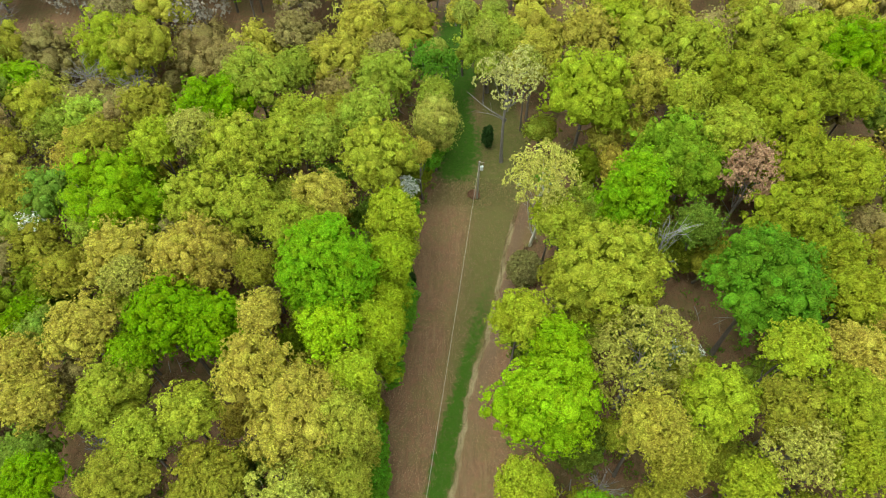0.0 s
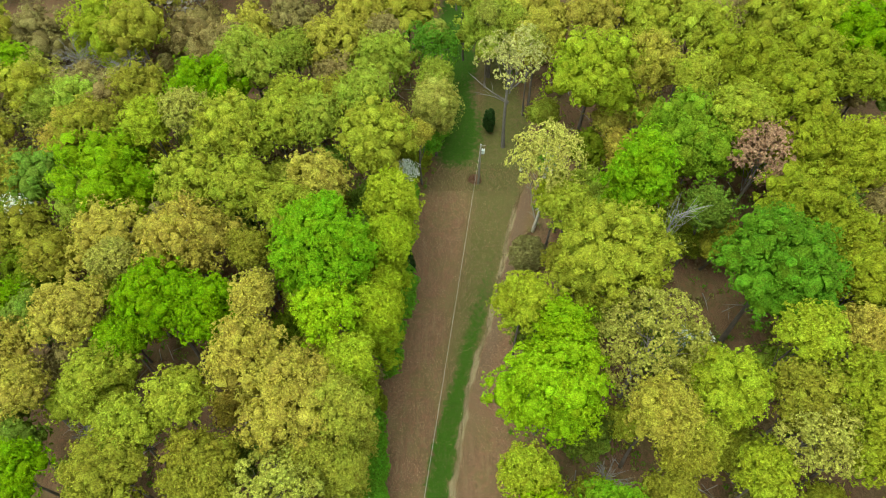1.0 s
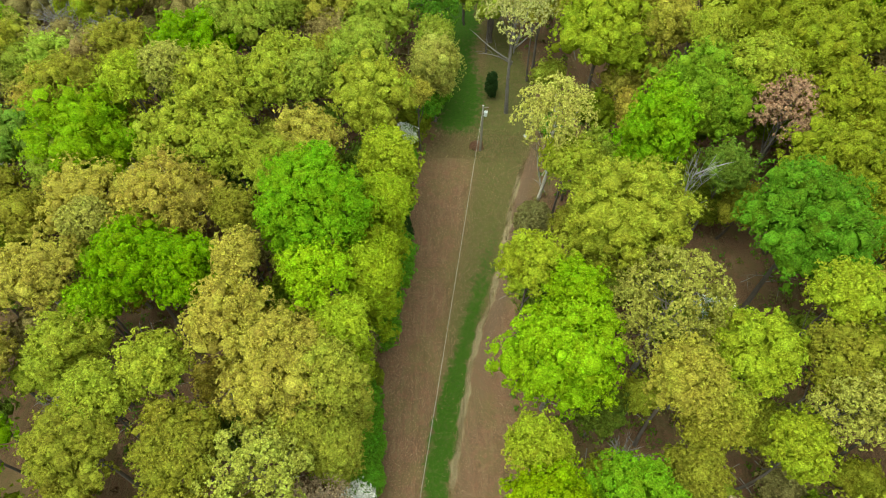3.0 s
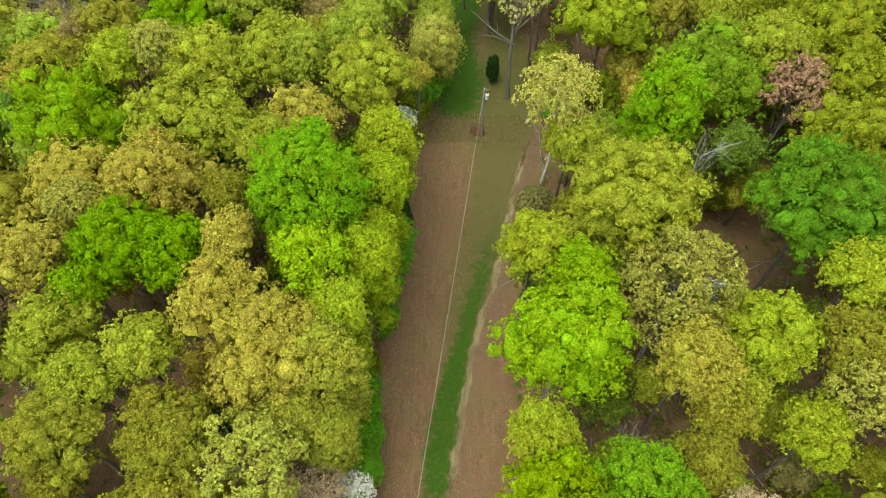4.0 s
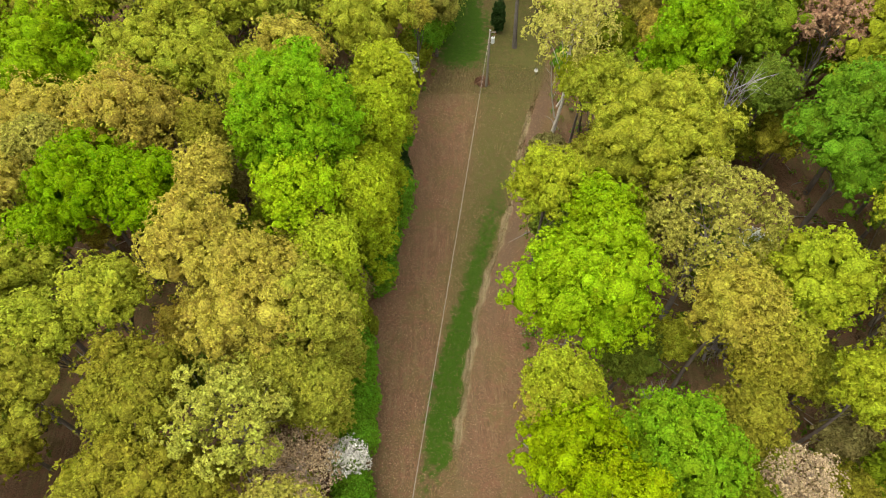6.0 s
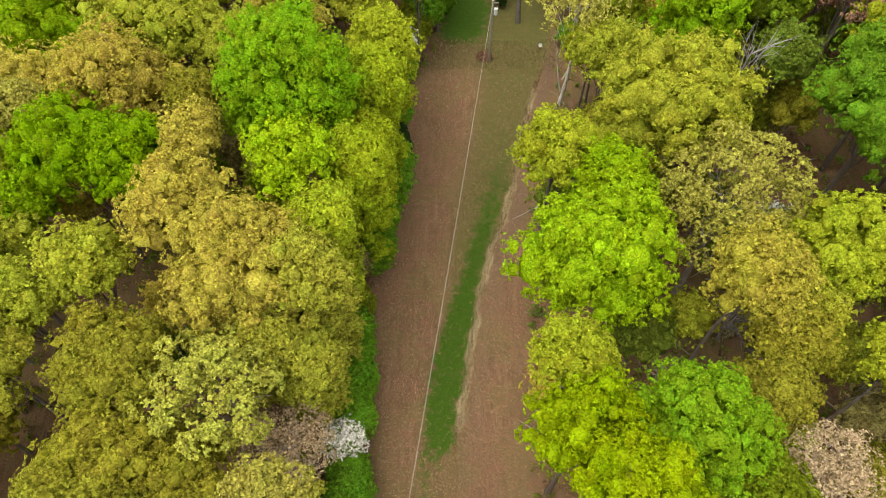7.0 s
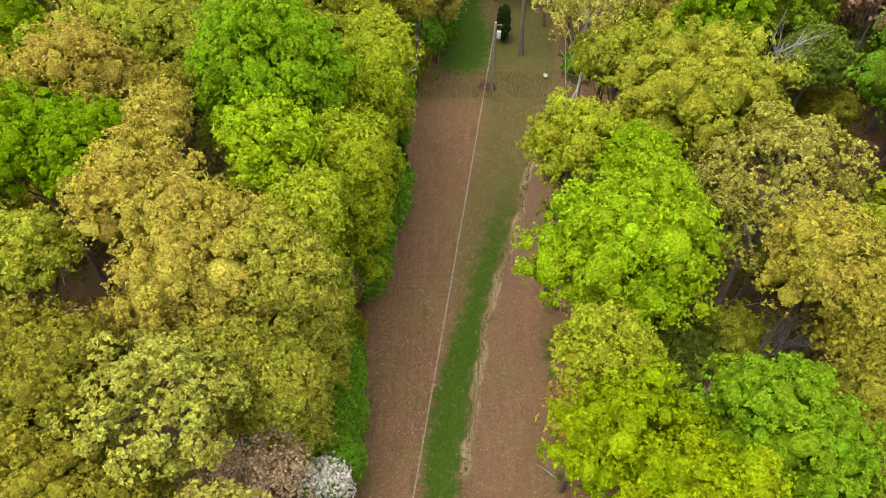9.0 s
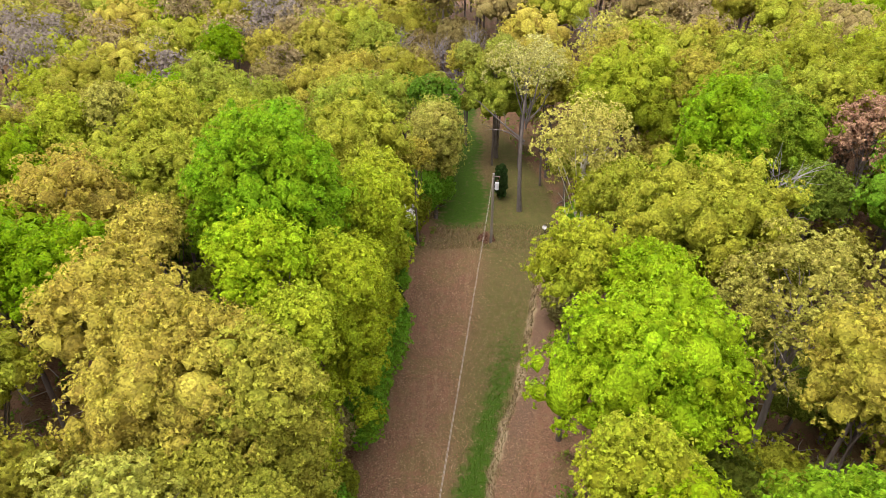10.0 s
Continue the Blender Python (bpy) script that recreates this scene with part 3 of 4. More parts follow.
def tree(kind, x, y, top, r, fine=1.0, label="", group="trees of the wood"):
    """A tree with its foot at (x, y), its crown of radius r reaching up to top."""
    k, rng = KINDS[kind], np.random.default_rng(int(abs(x) * 977 + abs(y) * 131 + 11))
    up, down = r * k.get("up", 1.05), r * k.get("down", 0.8)
    mid = top - up
    foot = 3.6 if kind.startswith("edge") else 0.5
    if mid - down < foot:
        down = max(mid - foot, 0.3)
    base = new("tree")
    base.location = (x, y, float(ground_height(x, y)))
    tagged(base, label or k["words"], "tree", group)
    bark = k.get("bark", DARK_BARK)
    lift = np.array([0, 0, mid])
    if k.get("bare"):
        tips = unit(rng.normal(size=(k["limbs"], 3)) + np.array([0, 0, 0.9])) * r * rng.uniform(0.7, 1.0, (k["limbs"], 1)) + lift
        part("trunk", skeleton_mesh(rng, mid + up * 0.3, r, tips, 0.15, int(k["forks"] * fine) + 1), BARK, base, "", bark, True)
        TREES.append((x, y, r))
        return base
    c, rad, d, verts, tris = crown_of(k, rng, r, up, down, lift, x, y, top, fine)
    c = c + lift
    spread = 0.05 if fine >= 1 else 0.14
    tone, warm = 0.87 + spread * rng.uniform(-1, 1), 1 + spread * 0.5 * rng.uniform(-1, 1)
    part("crown", mesh_of("crown", verts, tris), LEAF, base, "", (k["leaf"][0] * tone * warm, k["leaf"][1] * tone / warm ** 0.3, k["leaf"][2] * tone))
    n = min(k.get("limbs", 9) if fine >= 1 else 5, len(c))
    pick = rng.choice(len(c), n, replace=False)
    part("trunk", skeleton_mesh(rng, mid + up * 0.25, r, c[pick], 0.08 + 0.03 * r, k.get("forks", 1) if fine > 0.6 else 0, k.get("reach", ())), BARK, base, "", bark, True)
    TREES.append((x, y, r))
    return base


# the trees whose crowns are seen one by one
tree("emerald", -13.1, 38.8, 27.0, 5.9)
tree("lime", -12.3, 31.9, 22.3, 4.0)
tree("edge", -7.7, 33.6, 19.6, 3.1)
tree("green", -30.9, 34.3, 21.6, 5.1)
tree("green", -25.3, 33.1, 21.1, 4.4)
tree("ochre", -19.8, 33.3, 21.8, 2.6)
tree("ochre", -19.9, 27.4, 22.8, 4.6)
tree("ochre", -15.1, 23.1, 23.0, 6.3)
tree("edge_ochre", -10.0, 22.2, 20.8, 3.3)
tree("edge_ochre", -10.6, 17.6, 15.5, 3.0)
tree("edge_ochre", -13.2, 18.2, 17.5, 2.8)
tree("ochre", -40.3, 32.9, 20.7, 4.7)
tree("yellow", -35.2, 25.5, 19.5, 4.6)
tree("yellow", -26.0, 23.0, 20.7, 3.5)
tree("yellow", -30.6, 20.1, 20.1, 3.6)
tree("olive", -23.6, 16.9, 19.6, 4.5)
tree("olive", -31.6, 16.1, 20.8, 4.6)
tree("green", -41.8, 16.7, 17.4, 3.4)
tree("ochre", -45.4, 25.8, 16.5, 3.9)
tree("ochre", -48.0, 30.3, 16.4, 3.3)
tree("lime_green", -34.8, 30.5, 17.3, 2.9)
tree("green_olive", -50.0, 41.2, 14.3, 4.9)
tree("green", -51.0, 36.2, 14.4, 3.5)
tree("ochre", -40.5, 44.8, 17.9, 5.9)
tree("ochre", -29.5, 42.2, 21.7, 6.0)
tree("olive", -22.1, 41.1, 18.3, 2.6)
tree("lime_green", -43.8, 54.6, 19.0, 8.2)
tree("olive", -53.3, 47.4, 13.6, 5.0)
tree("olive", -56.8, 55.5, 14.5, 4.4)
tree("yellow", -31.6, 52.4, 18.8, 4.9)
tree("yellow", -24.6, 50.6, 20.0, 4.6)
tree("yellow", -18.4, 46.2, 20.6, 3.7)
tree("ochre", -15.4, 51.3, 20.1, 4.3)
tree("yellow", -8.7, 59.2, 20.1, 5.9)
tree("edge_light", -6.3, 49.2, 18.0, 3.6)
tree("edge", -6.3, 41.6, 20.3, 2.4)
tree("lime_olive", -16.9, 62.4, 17.9, 4.0)
tree("lime_olive", -10.9, 66.0, 19.5, 4.3)
tree("weeping", -1.1, 68.7, 15.5, 3.7)
tree("yellow", -22.1, 61.7, 19.0, 5.0)
tree("yellow", -27.8, 59.7, 21.3, 5.5)
tree("green", -32.5, 69.2, 19.1, 6.3)
tree("lime_olive", -27.6, 74.0, 19.5, 5.5)
tree("pale", -33.6, 61.9, 19.6, 2.9)
tree("yellow_lime", -38.7, 61.0, 18.8, 3.7)
tree("olive", -47.2, 61.8, 18.4, 5.5)
tree("olive", -42.6, 69.4, 17.3, 4.8)
tree("brown_olive", -54.6, 74.9, 12.0, 5.7)
tree("pale", -61.3, 68.2, 12.1, 5.8)
tree("pale", -63.1, 78.5, 10.6, 4.7)
tree("lime_green", -67.2, 79.5, 12.6, 5.1)
tree("bare", -57.3, 82.7, 11.4, 5.0)
tree("brown_olive", -67.6, 89.3, 10.8, 7.2)
tree("yellow_lime", -54.0, 90.1, 14.0, 8.4)
tree("brown_olive", -40.6, 89.8, 11.4, 10.2)
tree("green", -33.4, 100.5, 15.4, 3.7)
tree("ochre_pale", -16.8, 82.1, 15.7, 5.9)
tree("lime_olive", -8.7, 78.0, 15.8, 5.2)
tree("sparse_green", -1.5, 82.0, 14.1, 4.1)
tree("pale", -37.7, 40.0, 18.1, 2.5)
tree("ochre_pale", -26.9, 101.2, 14.6, 4.6)
tree("brown_olive", -15.9, 77.2, 12.6, 4.9)
tree("ochre_pale", -13.1, 91.0, 14.6, 5.3)
tree("brown_olive", -24.3, 90.7, 12.6, 4.9)
tree("lime_green", 12.6, 30.6, 20.6, 3.6)
tree("lime", 11.0, 24.9, 22.2, 7.0)
tree("yellow_lime", 8.7, 33.6, 20.8, 3.8)
tree("pale", 22.0, 29.6, 21.7, 7.0)
tree("yellow_lime", 28.0, 23.8, 22.5, 4.8)
tree("ochre_pale", 20.9, 20.9, 23.1, 4.0)
tree("dark_green", 36.2, 36.9, 25.1, 7.5)
tree("yellow", 19.3, 40.5, 22.5, 7.9)
tree("emerald_deep", 23.6, 50.2, 25.0, 4.5)
tree("fresh_green", 31.4, 58.2, 22.4, 7.5)
tree("cream", 12.9, 54.4, 20.8, 4.9)
tree("yellow", 15.4, 48.5, 17.7, 3.9)
tree("cream_open", 9.4, 70.4, 21.8, 5.9)
tree("yellow_lime", 20.9, 71.3, 21.6, 7.7)
tree("ochre_pale", 29.2, 72.3, 19.8, 4.9)
tree("yellow", 33.1, 66.4, 21.8, 3.4)
tree("olive_deep", 40.8, 71.2, 22.3, 7.3)
tree("olive_deep", 49.9, 72.2, 21.2, 6.7)
tree("russet", 39.8, 55.0, 20.7, 4.5)
tree("yellow", 37.7, 59.9, 22.6, 4.3)
tree("olive_deep", 45.9, 63.6, 23.0, 5.4)
tree("olive_deep", 46.3, 55.1, 23.0, 5.7)
tree("olive_deep", 49.7, 52.4, 24.0, 5.1)
tree("olive_deep", 41.6, 45.7, 23.3, 6.2)
tree("green", 60.0, 77.6, 21.8, 6.3)
tree("yellow", 37.4, 79.5, 20.7, 5.4)
tree("yellow", 47.0, 82.0, 20.7, 6.2)
tree("lime_olive", 7.7, 86.0, 15.8, 6.6)
tree("ochre_pale", 14.0, 79.3, 17.5, 4.4)
tree("yellow_lime", 36.3, 28.4, 23.8, 3.5)
tree("olive_deep", 45.7, 36.1, 22.5, 4.3)
tree("ochre", 43.2, 28.8, 22.4, 3.7)
tree("olive", 35.0, 22.4, 22.6, 4.1)
tree("olive_deep", 39.7, 23.1, 23.7, 4.1)
tree("pale", 35.1, 18.5, 22.5, 4.0)
tree("olive_deep", 39.7, 17.9, 22.5, 3.8)
tree("olive", 22.8, 17.6, 20.0, 2.9)
tree("yellow_lime", 30.2, 15.8, 19.6, 3.4, label="small yellow-lime tree in young leaf among the oaks")
tree("yellow_lime", 7.7, 15.4, 21.3, 2.8)
tree("pale_green", 32.3, 48.4, 16.8, 3.1)
tree("olive_deep", 56.7, 68.9, 20.5, 4.6)
tree("yellow_lime", 55.1, 81.2, 20.7, 5.8)
tree("olive_deep", 46.2, 42.5, 20.5, 4.1)
tree("ochre", 22.8, 84.3, 18.5, 4.6)
tree("olive", -22.5, 15.4, 20.0, 4.1)
tree("olive", -21.5, 9.5, 19.5, 4.4)
tree("olive", -17.7, 9.4, 16.7, 3.7)
tree("pale_lime", -15.8, 14.2, 20.6, 4.8)
tree("pink_brown", -11.7, 12.6, 12.6, 3.7)
tree("lime_yellow", 8.0, 11.1, 22.1, 4.3)
tree("fresh", 15.0, 10.7, 22.8, 4.5)
tree("lime_yellow", 10.4, 6.4, 24.1, 4.4)
tree("olive", 20.9, 13.6, 19.3, 3.1)
tree("green_olive", 19.1, 7.6, 18.6, 2.9)
tree("pink_brown", 23.1, 8.8, 19.0, 3.2)
tree("yellow", 24.3, 19.4, 19.6, 2.4)
tree("pale", -11.6, 7.3, 18.0, 2.9)
tree("olive", -23.0, 7.0, 19.3, 3.8)
tree("ochre_pale", 34.9, 87.5, 19.6, 5.0)
tree("olive", 47.8, 84.5, 19.6, 5.1)
tree("yellow_lime", 27.5, 87.6, 19.6, 4.9)
tree("lime_olive", -10.6, 103.5, 15.6, 4.6)
tree("ochre_pale", -19.4, 103.8, 15.7, 5.6)
tree("olive_deep", 45.7, 67.6, 20.5, 4.4)
# the leafy edge of the wood along the clearing
tree("edge_light", -9.6, 27.6, 19.6, 2.6)
tree("edge", -6.9, 37.6, 17.0, 2.2)
tree("edge_light", -6.7, 45.2, 15.5, 2.2)
tree("edge", -7.0, 52.6, 15.0, 2.4)


def in_clearing(x, y, margin=0.0):
    return 2 < y < 104 and clearing_left(y) - margin < x < clearing_right(y) + margin


def covered(x, y, r, share):
    return any(math.hypot(x - a, y - b) < share * (c + r) for a, b, c in TREES)


def fill_woods():
    """Lower trees between the tall crowns, and the woods that go on beyond them."""
    rng = np.random.default_rng(21)
    low = ["olive", "green_olive", "yellow", "brown_olive", "lime_olive", "pale_green", "ochre"]
    for y in np.arange(-4, 76, 4.8):
        for x in np.arange(-76, 72, 4.8):
            px, py = x + rng.uniform(-1.8, 1.8), y + rng.uniform(-1.8, 1.8)
            r, kind, top, roll = rng.uniform(2.3, 3.4), low[rng.integers(len(low))], rng.uniform(8.0, 12.5), rng.uniform()
            if abs(px) > 29 + 0.68 * (py + 6) or in_clearing(px, py, 1.2) or covered(px, py, r, 0.38):
                continue
            if (math.hypot((px - 31) / 6, (py - 42) / 6) < 1) or roll < 0.08:
                continue
            tall = abs(px) > 45 or py < 4
            tree(kind, px, py, top + (5 if tall else 0), r + (1.2 if tall else 0), 0.7, group="lower trees between the tall ones")


def far_woods():
    """The woods beyond, joined: nobody could count them. An unseen ring beside and behind is added to block low sky
    light.
    """
    rng = np.random.default_rng(33)
    kinds = ["olive", "yellow", "ochre", "ochre_pale", "yellow_lime", "lime_olive", "brown_olive", "yellow", "lime_green", "pale", "brown_olive", "olive"]
    pieces, tints, stems = [], [], []
    for y in np.arange(-30, 176, 8.0):
        for x in np.arange(-152, 152, 8.0):
            px, py = x + rng.uniform(-2.8, 2.8), y + rng.uniform(-2.8, 2.8)
            r, kind, lift, roll = rng.uniform(4.6, 6.6), kinds[rng.integers(len(kinds))], rng.uniform(-2, 2), rng.uniform()
            side = py < 74
            if side and abs(px) > 96 or not side and abs(px) > 26 + 0.72 * py or in_clearing(px, py, 2) or covered(px, py, r, 0.58 if side else 0.44):
                continue
            if side and py < 6 and clearing_left(py) - 2 < px < clearing_right(py) + 2:
                continue
            if roll < 0.05 or math.hypot((px - 0) / 7, (py - 111) / 7) < 1:
                continue
            if py > 92 and rng.uniform() < (0.36 if px < -18 else 0.18):
                kind = "budding" if rng.uniform() < 0.65 else "grey_twigs"
            k, top = KINDS[kind], (14.5 if px < 0 else 19) + lift + max(py - 110, 0) * 0.02
            up, down = r * 1.0, r * 0.8
            foot = np.array([px, py, 0])
            # the coarsest crowns are the added ring, out of view, shading the floor
            c, _, _, v, f = crown_of(k, rng, r, up, down, np.array([0, 0, top - up]) + foot, px, py, top, 0.1 if abs(px) > 34 + 0.72 * (py + 8) or py < -4 else 0.5 if side else 0.2 if py > 120 else 0.5)
            pieces.append((v, f))
            # leaf colour slightly lighter than the near trees', standing in for distant haze
            tints.append(np.tile(np.array([*(0.9 * q for q in k["leaf"]), 1]), (len(v), 1)))
            stems.append(tube(np.array([foot - np.array([0, 0, 0.2]), foot + np.array([0.1, 0, top * 0.5]), foot + np.array([0.2, 0.1, top - up])]), [0.26, 0.2, 0.12], 5))
    me = mesh_of("far_woods", *joined(pieces))
    me.attributes.new("tint", 'FLOAT_COLOR', 'POINT').data.foreach_set("color", np.concatenate(tints).astype(np.float32).ravel())
    me.materials.append(FAR_LEAF)
    tagged(new("far_woods", me), "yellow-green spring woods stretching away behind the clearing, with an added unseen ring that blocks low light", "woods", kind="stuff")
    st = mesh_of("far_trunks", *joined(stems))
    st.materials.append(BARK)
    ob = tagged(new("far_trunks", st), "grey-brown trunks of the woods behind the clearing and of the added unseen ring", "trunks", kind="stuff")
    ob.color = (*DARK_BARK, 1)



# ---- shrubs, blossom and bare wood ----
KINDS.update({
    "shrub": dict(leaf=(0.16, 0.345, 0.022), rough=0.34, up=1.1, down=1.2, low=-0.8, words="bright green leafy shrub at the wood's edge"),
    "shrub_olive": dict(leaf=(0.22, 0.26, 0.02), rough=0.34, up=1.1, down=1.2, low=-0.8, words="olive-green shrub at the wood's edge"),
    "evergreen": dict(leaf=(0.040, 0.080, 0.020), rough=0.3, up=3.2, down=2.6, low=-0.85, words="dark evergreen bush beside the clearing"),
    "bramble": dict(leaf=(0.26, 0.15, 0.095), rough=0.5, up=0.9, down=0.8, low=-0.4, per=3, core=0, limbs=10, forks=3, bark=(0.24, 0.15, 0.11), words="low reddish-brown dead bramble on the clearing"),
    "scrub": dict(leaf=(0.28, 0.25, 0.09), rough=0.4, up=1.2, down=1.3, low=-0.8, cover=0.4, core=0, limbs=12, forks=3, bark=GREY_BARK, words="thin pale scrub with twiggy grey stems"),
    "blossom": dict(leaf=(0.88, 0.88, 0.83), rough=0.4, up=1.0, down=1.0, low=-0.7, cover=0.12, size=0.95, per=1, core=0, limbs=8, forks=2, bark=GREY_BARK, words="small dogwood with white blossom among green leaves"),
})


def shrub(kind, x, y, top, r):
    ob = tree(kind, x, y, top, r, group="shrubs along the clearing")
    ob.name = "shrub"
    return tagged(ob, category="shrub")


def dogwood(x, y, top, r):
    ob = tree("blossom", x, y, top, r, group="white dogwoods")
    ob.name = "dogwood"
    tagged(ob, category="dogwood tree")
    for child in ob.children:
        if child.name.startswith("crown"):
            child.name = "blossom"
            tagged(child, "white four-petalled blossom")
    rng = np.random.default_rng(int(abs(x) * 31 + y))
    at, size, d = lobes(rng, r * 0.92, r * 0.9, r * 0.8, -0.7, 0.4, 0.4, 1.0)
    verts, tris = leafy_body(rng, at, size, 3, 0.5, 0.2)
    p, way = on_skin(rng, verts + np.array([0, 0, top - r]), tris, 1500)
    part("leaves", mesh_of("leaves", *leaf_scraps(rng, p, way, 0.26, 0.6, 0.3)), LEAF, ob, "fresh green leaves", (0.16, 0.27, 0.03))
    return ob


shrub("shrub", -6.0, 40.6, 6.6, 2.2)
shrub("shrub", -5.5, 43.4, 6.1, 2.0)
shrub("shrub", -6.8, 37.4, 5.4, 1.9)
shrub("shrub_olive", -8.0, 35.0, 3.9, 1.6)
shrub("evergreen", -5.5, 48.0, 5.1, 1.4)
shrub("shrub", -5.8, 51.2, 5.0, 1.9)
shrub("shrub_olive", -6.4, 55.6, 4.1, 1.7)
shrub("shrub", -4.9, 60.2, 3.2, 1.4)
shrub("scrub", -9.2, 31.6, 5.8, 1.7)
shrub("scrub", -9.5, 29.2, 4.8, 1.4)
shrub("shrub_olive", -9.2, 26.6, 2.5, 1.3)
shrub("shrub", -8.6, 23.4, 4.7, 1.9)
shrub("shrub", -8.2, 20.2, 5.0, 1.9)
shrub("shrub", -8.1, 17.2, 4.7, 1.6)
shrub("shrub", -8.2, 10.6, 5.0, 1.9)
shrub("shrub", -6.4, 45.6, 5.2, 1.9)
shrub("shrub", -6.9, 39.0, 5.8, 1.8)
shrub("shrub", -8.6, 26.0, 3.4, 1.5)
shrub("shrub", -2.6, 67.2, 8.0, 2.4)
shrub("shrub_olive", -4.2, 65.4, 6.4, 2.2)
shrub("evergreen", 7.2, 73.6, 4.8, 0.8)
shrub("scrub", 11.3, 48.4, 6.0, 2.2)
shrub("shrub_olive", 33.0, 49.8, 9.2, 2.9)
shrub("shrub_olive", 31.0, 34.0, 5.8, 2.4)
shrub("shrub", -7.0, 33.4, 5.3, 1.9)
shrub("shrub_olive", -8.4, 28.0, 3.4, 1.4)
shrub("shrub", -8.2, 12.4, 4.7, 1.6)
shrub("shrub", -8.2, 16.4, 4.9, 1.8)
shrub("shrub", -8.2, 18.9, 4.3, 1.6)
shrub("shrub", -8.4, 21.6, 4.6, 1.6)
shrub("shrub", -8.5, 24.6, 3.9, 1.4)
shrub("shrub", -1.9, 69.6, 5.5, 2.0)
shrub("shrub_olive", -1.6, 74.0, 6.0, 2.0)
shrub("shrub_olive", -2.0, 78.6, 6.0, 2.2)
shrub("shrub_olive", -4.6, 64.0, 3.6, 1.6)
shrub("shrub", 15.6, 66.0, 3.2, 1.6)
shrub("bramble", 4.8, 63.8, 0.6, 0.9)
dogwood(-8.5, 14.4, 6.0, 1.7)
dogwood(-5.2, 61.6, 6.4, 1.6)
dogwood(29.6, 33.0, 9.5, 2.4)
dogwood(-22.0, 84.0, 10.0, 2.2)
dogwood(-55.0, 51.0, 12.0, 2.2)
tree("bare_fan", 27.2, 45.2, 21.0, 4.4)
shrub("scrub", 27.2, 27.0, 4.0, 2.2)
tree("bare", 25.4, 25.0, 7.0, 2.6)
tree("budding", -52.0, 102.0, 13.0, 4.6)
tree("budding", -24.5, 98.5, 13.0, 4.4)
tree("budding", -57.0, 97.0, 12.0, 4.6)
tree("slender", 3.5, 90.0, 15.5, 1.8)
tree("slender", 6.9, 83.5, 16.5, 1.7)
tree("slender", 8.2, 89.6, 16.5, 1.8)
tree("slender", 12.9, 77.0, 17.0, 1.9)
tree("slender", -0.8, 83.1, 13.5, 1.7)
tree("bare", 17.6, 17.4, 10.0, 2.6)
tree("bare", -38.6, 23.0, 10.5, 2.6)
tree("bare", -48.4, 80.0, 11.5, 3.4)
tree("bare", -1.0, 108.5, 12.0, 4.4)
tree("bare", 5.5, 112.5, 12.5, 4.4)
tree("bare", -7.5, 114.0, 12.5, 4.6)
tree("bare", 24.0, 104.0, 17.0, 4.6)
tree("bare", -79.0, 98.0, 13.0, 5.0)
tree("brown_olive", -4.0, 103.6, 11.0, 4.0)
tree("ochre_pale", 13.0, 108.0, 14.5, 4.4)
tree("brown_olive", 3.0, 117.0, 12.0, 4.4)
tree("bare", 2.5, 103.5, 11.0, 3.8)
tree("bare", 9.0, 105.5, 12.0, 3.6)
tree("brown_olive", -4.0, 119.0, 10.0, 4.2)
tree("brown_olive", 5.0, 121.0, 10.5, 4.4)
tree("lime_olive", 7.6, 86.2, 16.5, 3.0)
tree("yellow_lime", 14.4, 51.2, 15.0, 3.0)
tree("lime_olive", -1.0, 75.0, 13.0, 2.8)
shrub("shrub", -0.9, 72.0, 5.0, 1.9)
shrub("shrub", -0.6, 77.5, 4.6, 1.8)
tree("brown_olive", -9.0, 86.0, 12.5, 3.4)
tree("olive", -14.5, 70.5, 14.0, 3.2)
tree("yellow", -21.5, 68.5, 15.5, 3.6)
tree("brown_olive", -33.0, 84.0, 12.5, 4.2)
tree("lime_olive", -22.5, 80.5, 14.0, 3.8)
tree("ochre_pale", 3.4, 91.0, 15.0, 2.6)
tree("lime_olive", 10.6, 82.6, 16.5, 2.8)
tree("ochre_pale", -3.2, 63.0, 13.0, 1.8)


fill_woods()
far_woods()


# ---- the power line ----
def revolve(profile, sides=16, centre=(0, 0, 0)):
    """A turned solid from (radius, height) pairs, closed at both ends."""
    bm = bmesh.new()
    rings = []
    for rad, h in profile:
        rings.append([bm.verts.new((centre[0] + rad * math.cos(2 * math.pi * i / sides), centre[1] + rad * math.sin(2 * math.pi * i / sides), centre[2] + h)) for i in range(sides)])
    for a, b in zip(rings, rings[1:]):
        for i in range(sides):
            bm.faces.new((a[i], a[(i + 1) % sides], b[(i + 1) % sides], b[i]))
    bm.faces.new(rings[0][::-1])
    bm.faces.new(rings[-1])
    return bm


def boxed(size, centre, bevel=0.01):
    bm = bmesh.new()
    bmesh.ops.create_cube(bm, size=1, matrix=Matrix.Translation(centre) @ Matrix.Diagonal((*size, 1)))
    bmesh.ops.bevel(bm, geom=bm.edges[:], offset=bevel, segments=2, affect='EDGES')
    return bm


def mesh_part(name, bm, material, parent, label=""):
    me = bpy.data.meshes.new(name)
    bm.to_mesh(me)
    bm.free()
    return part(name, me, material, parent, label, smooth_faces=False)


def tubed(points, radii, sides=8):
    return mesh_of("tube", *tube(points, radii, sides))


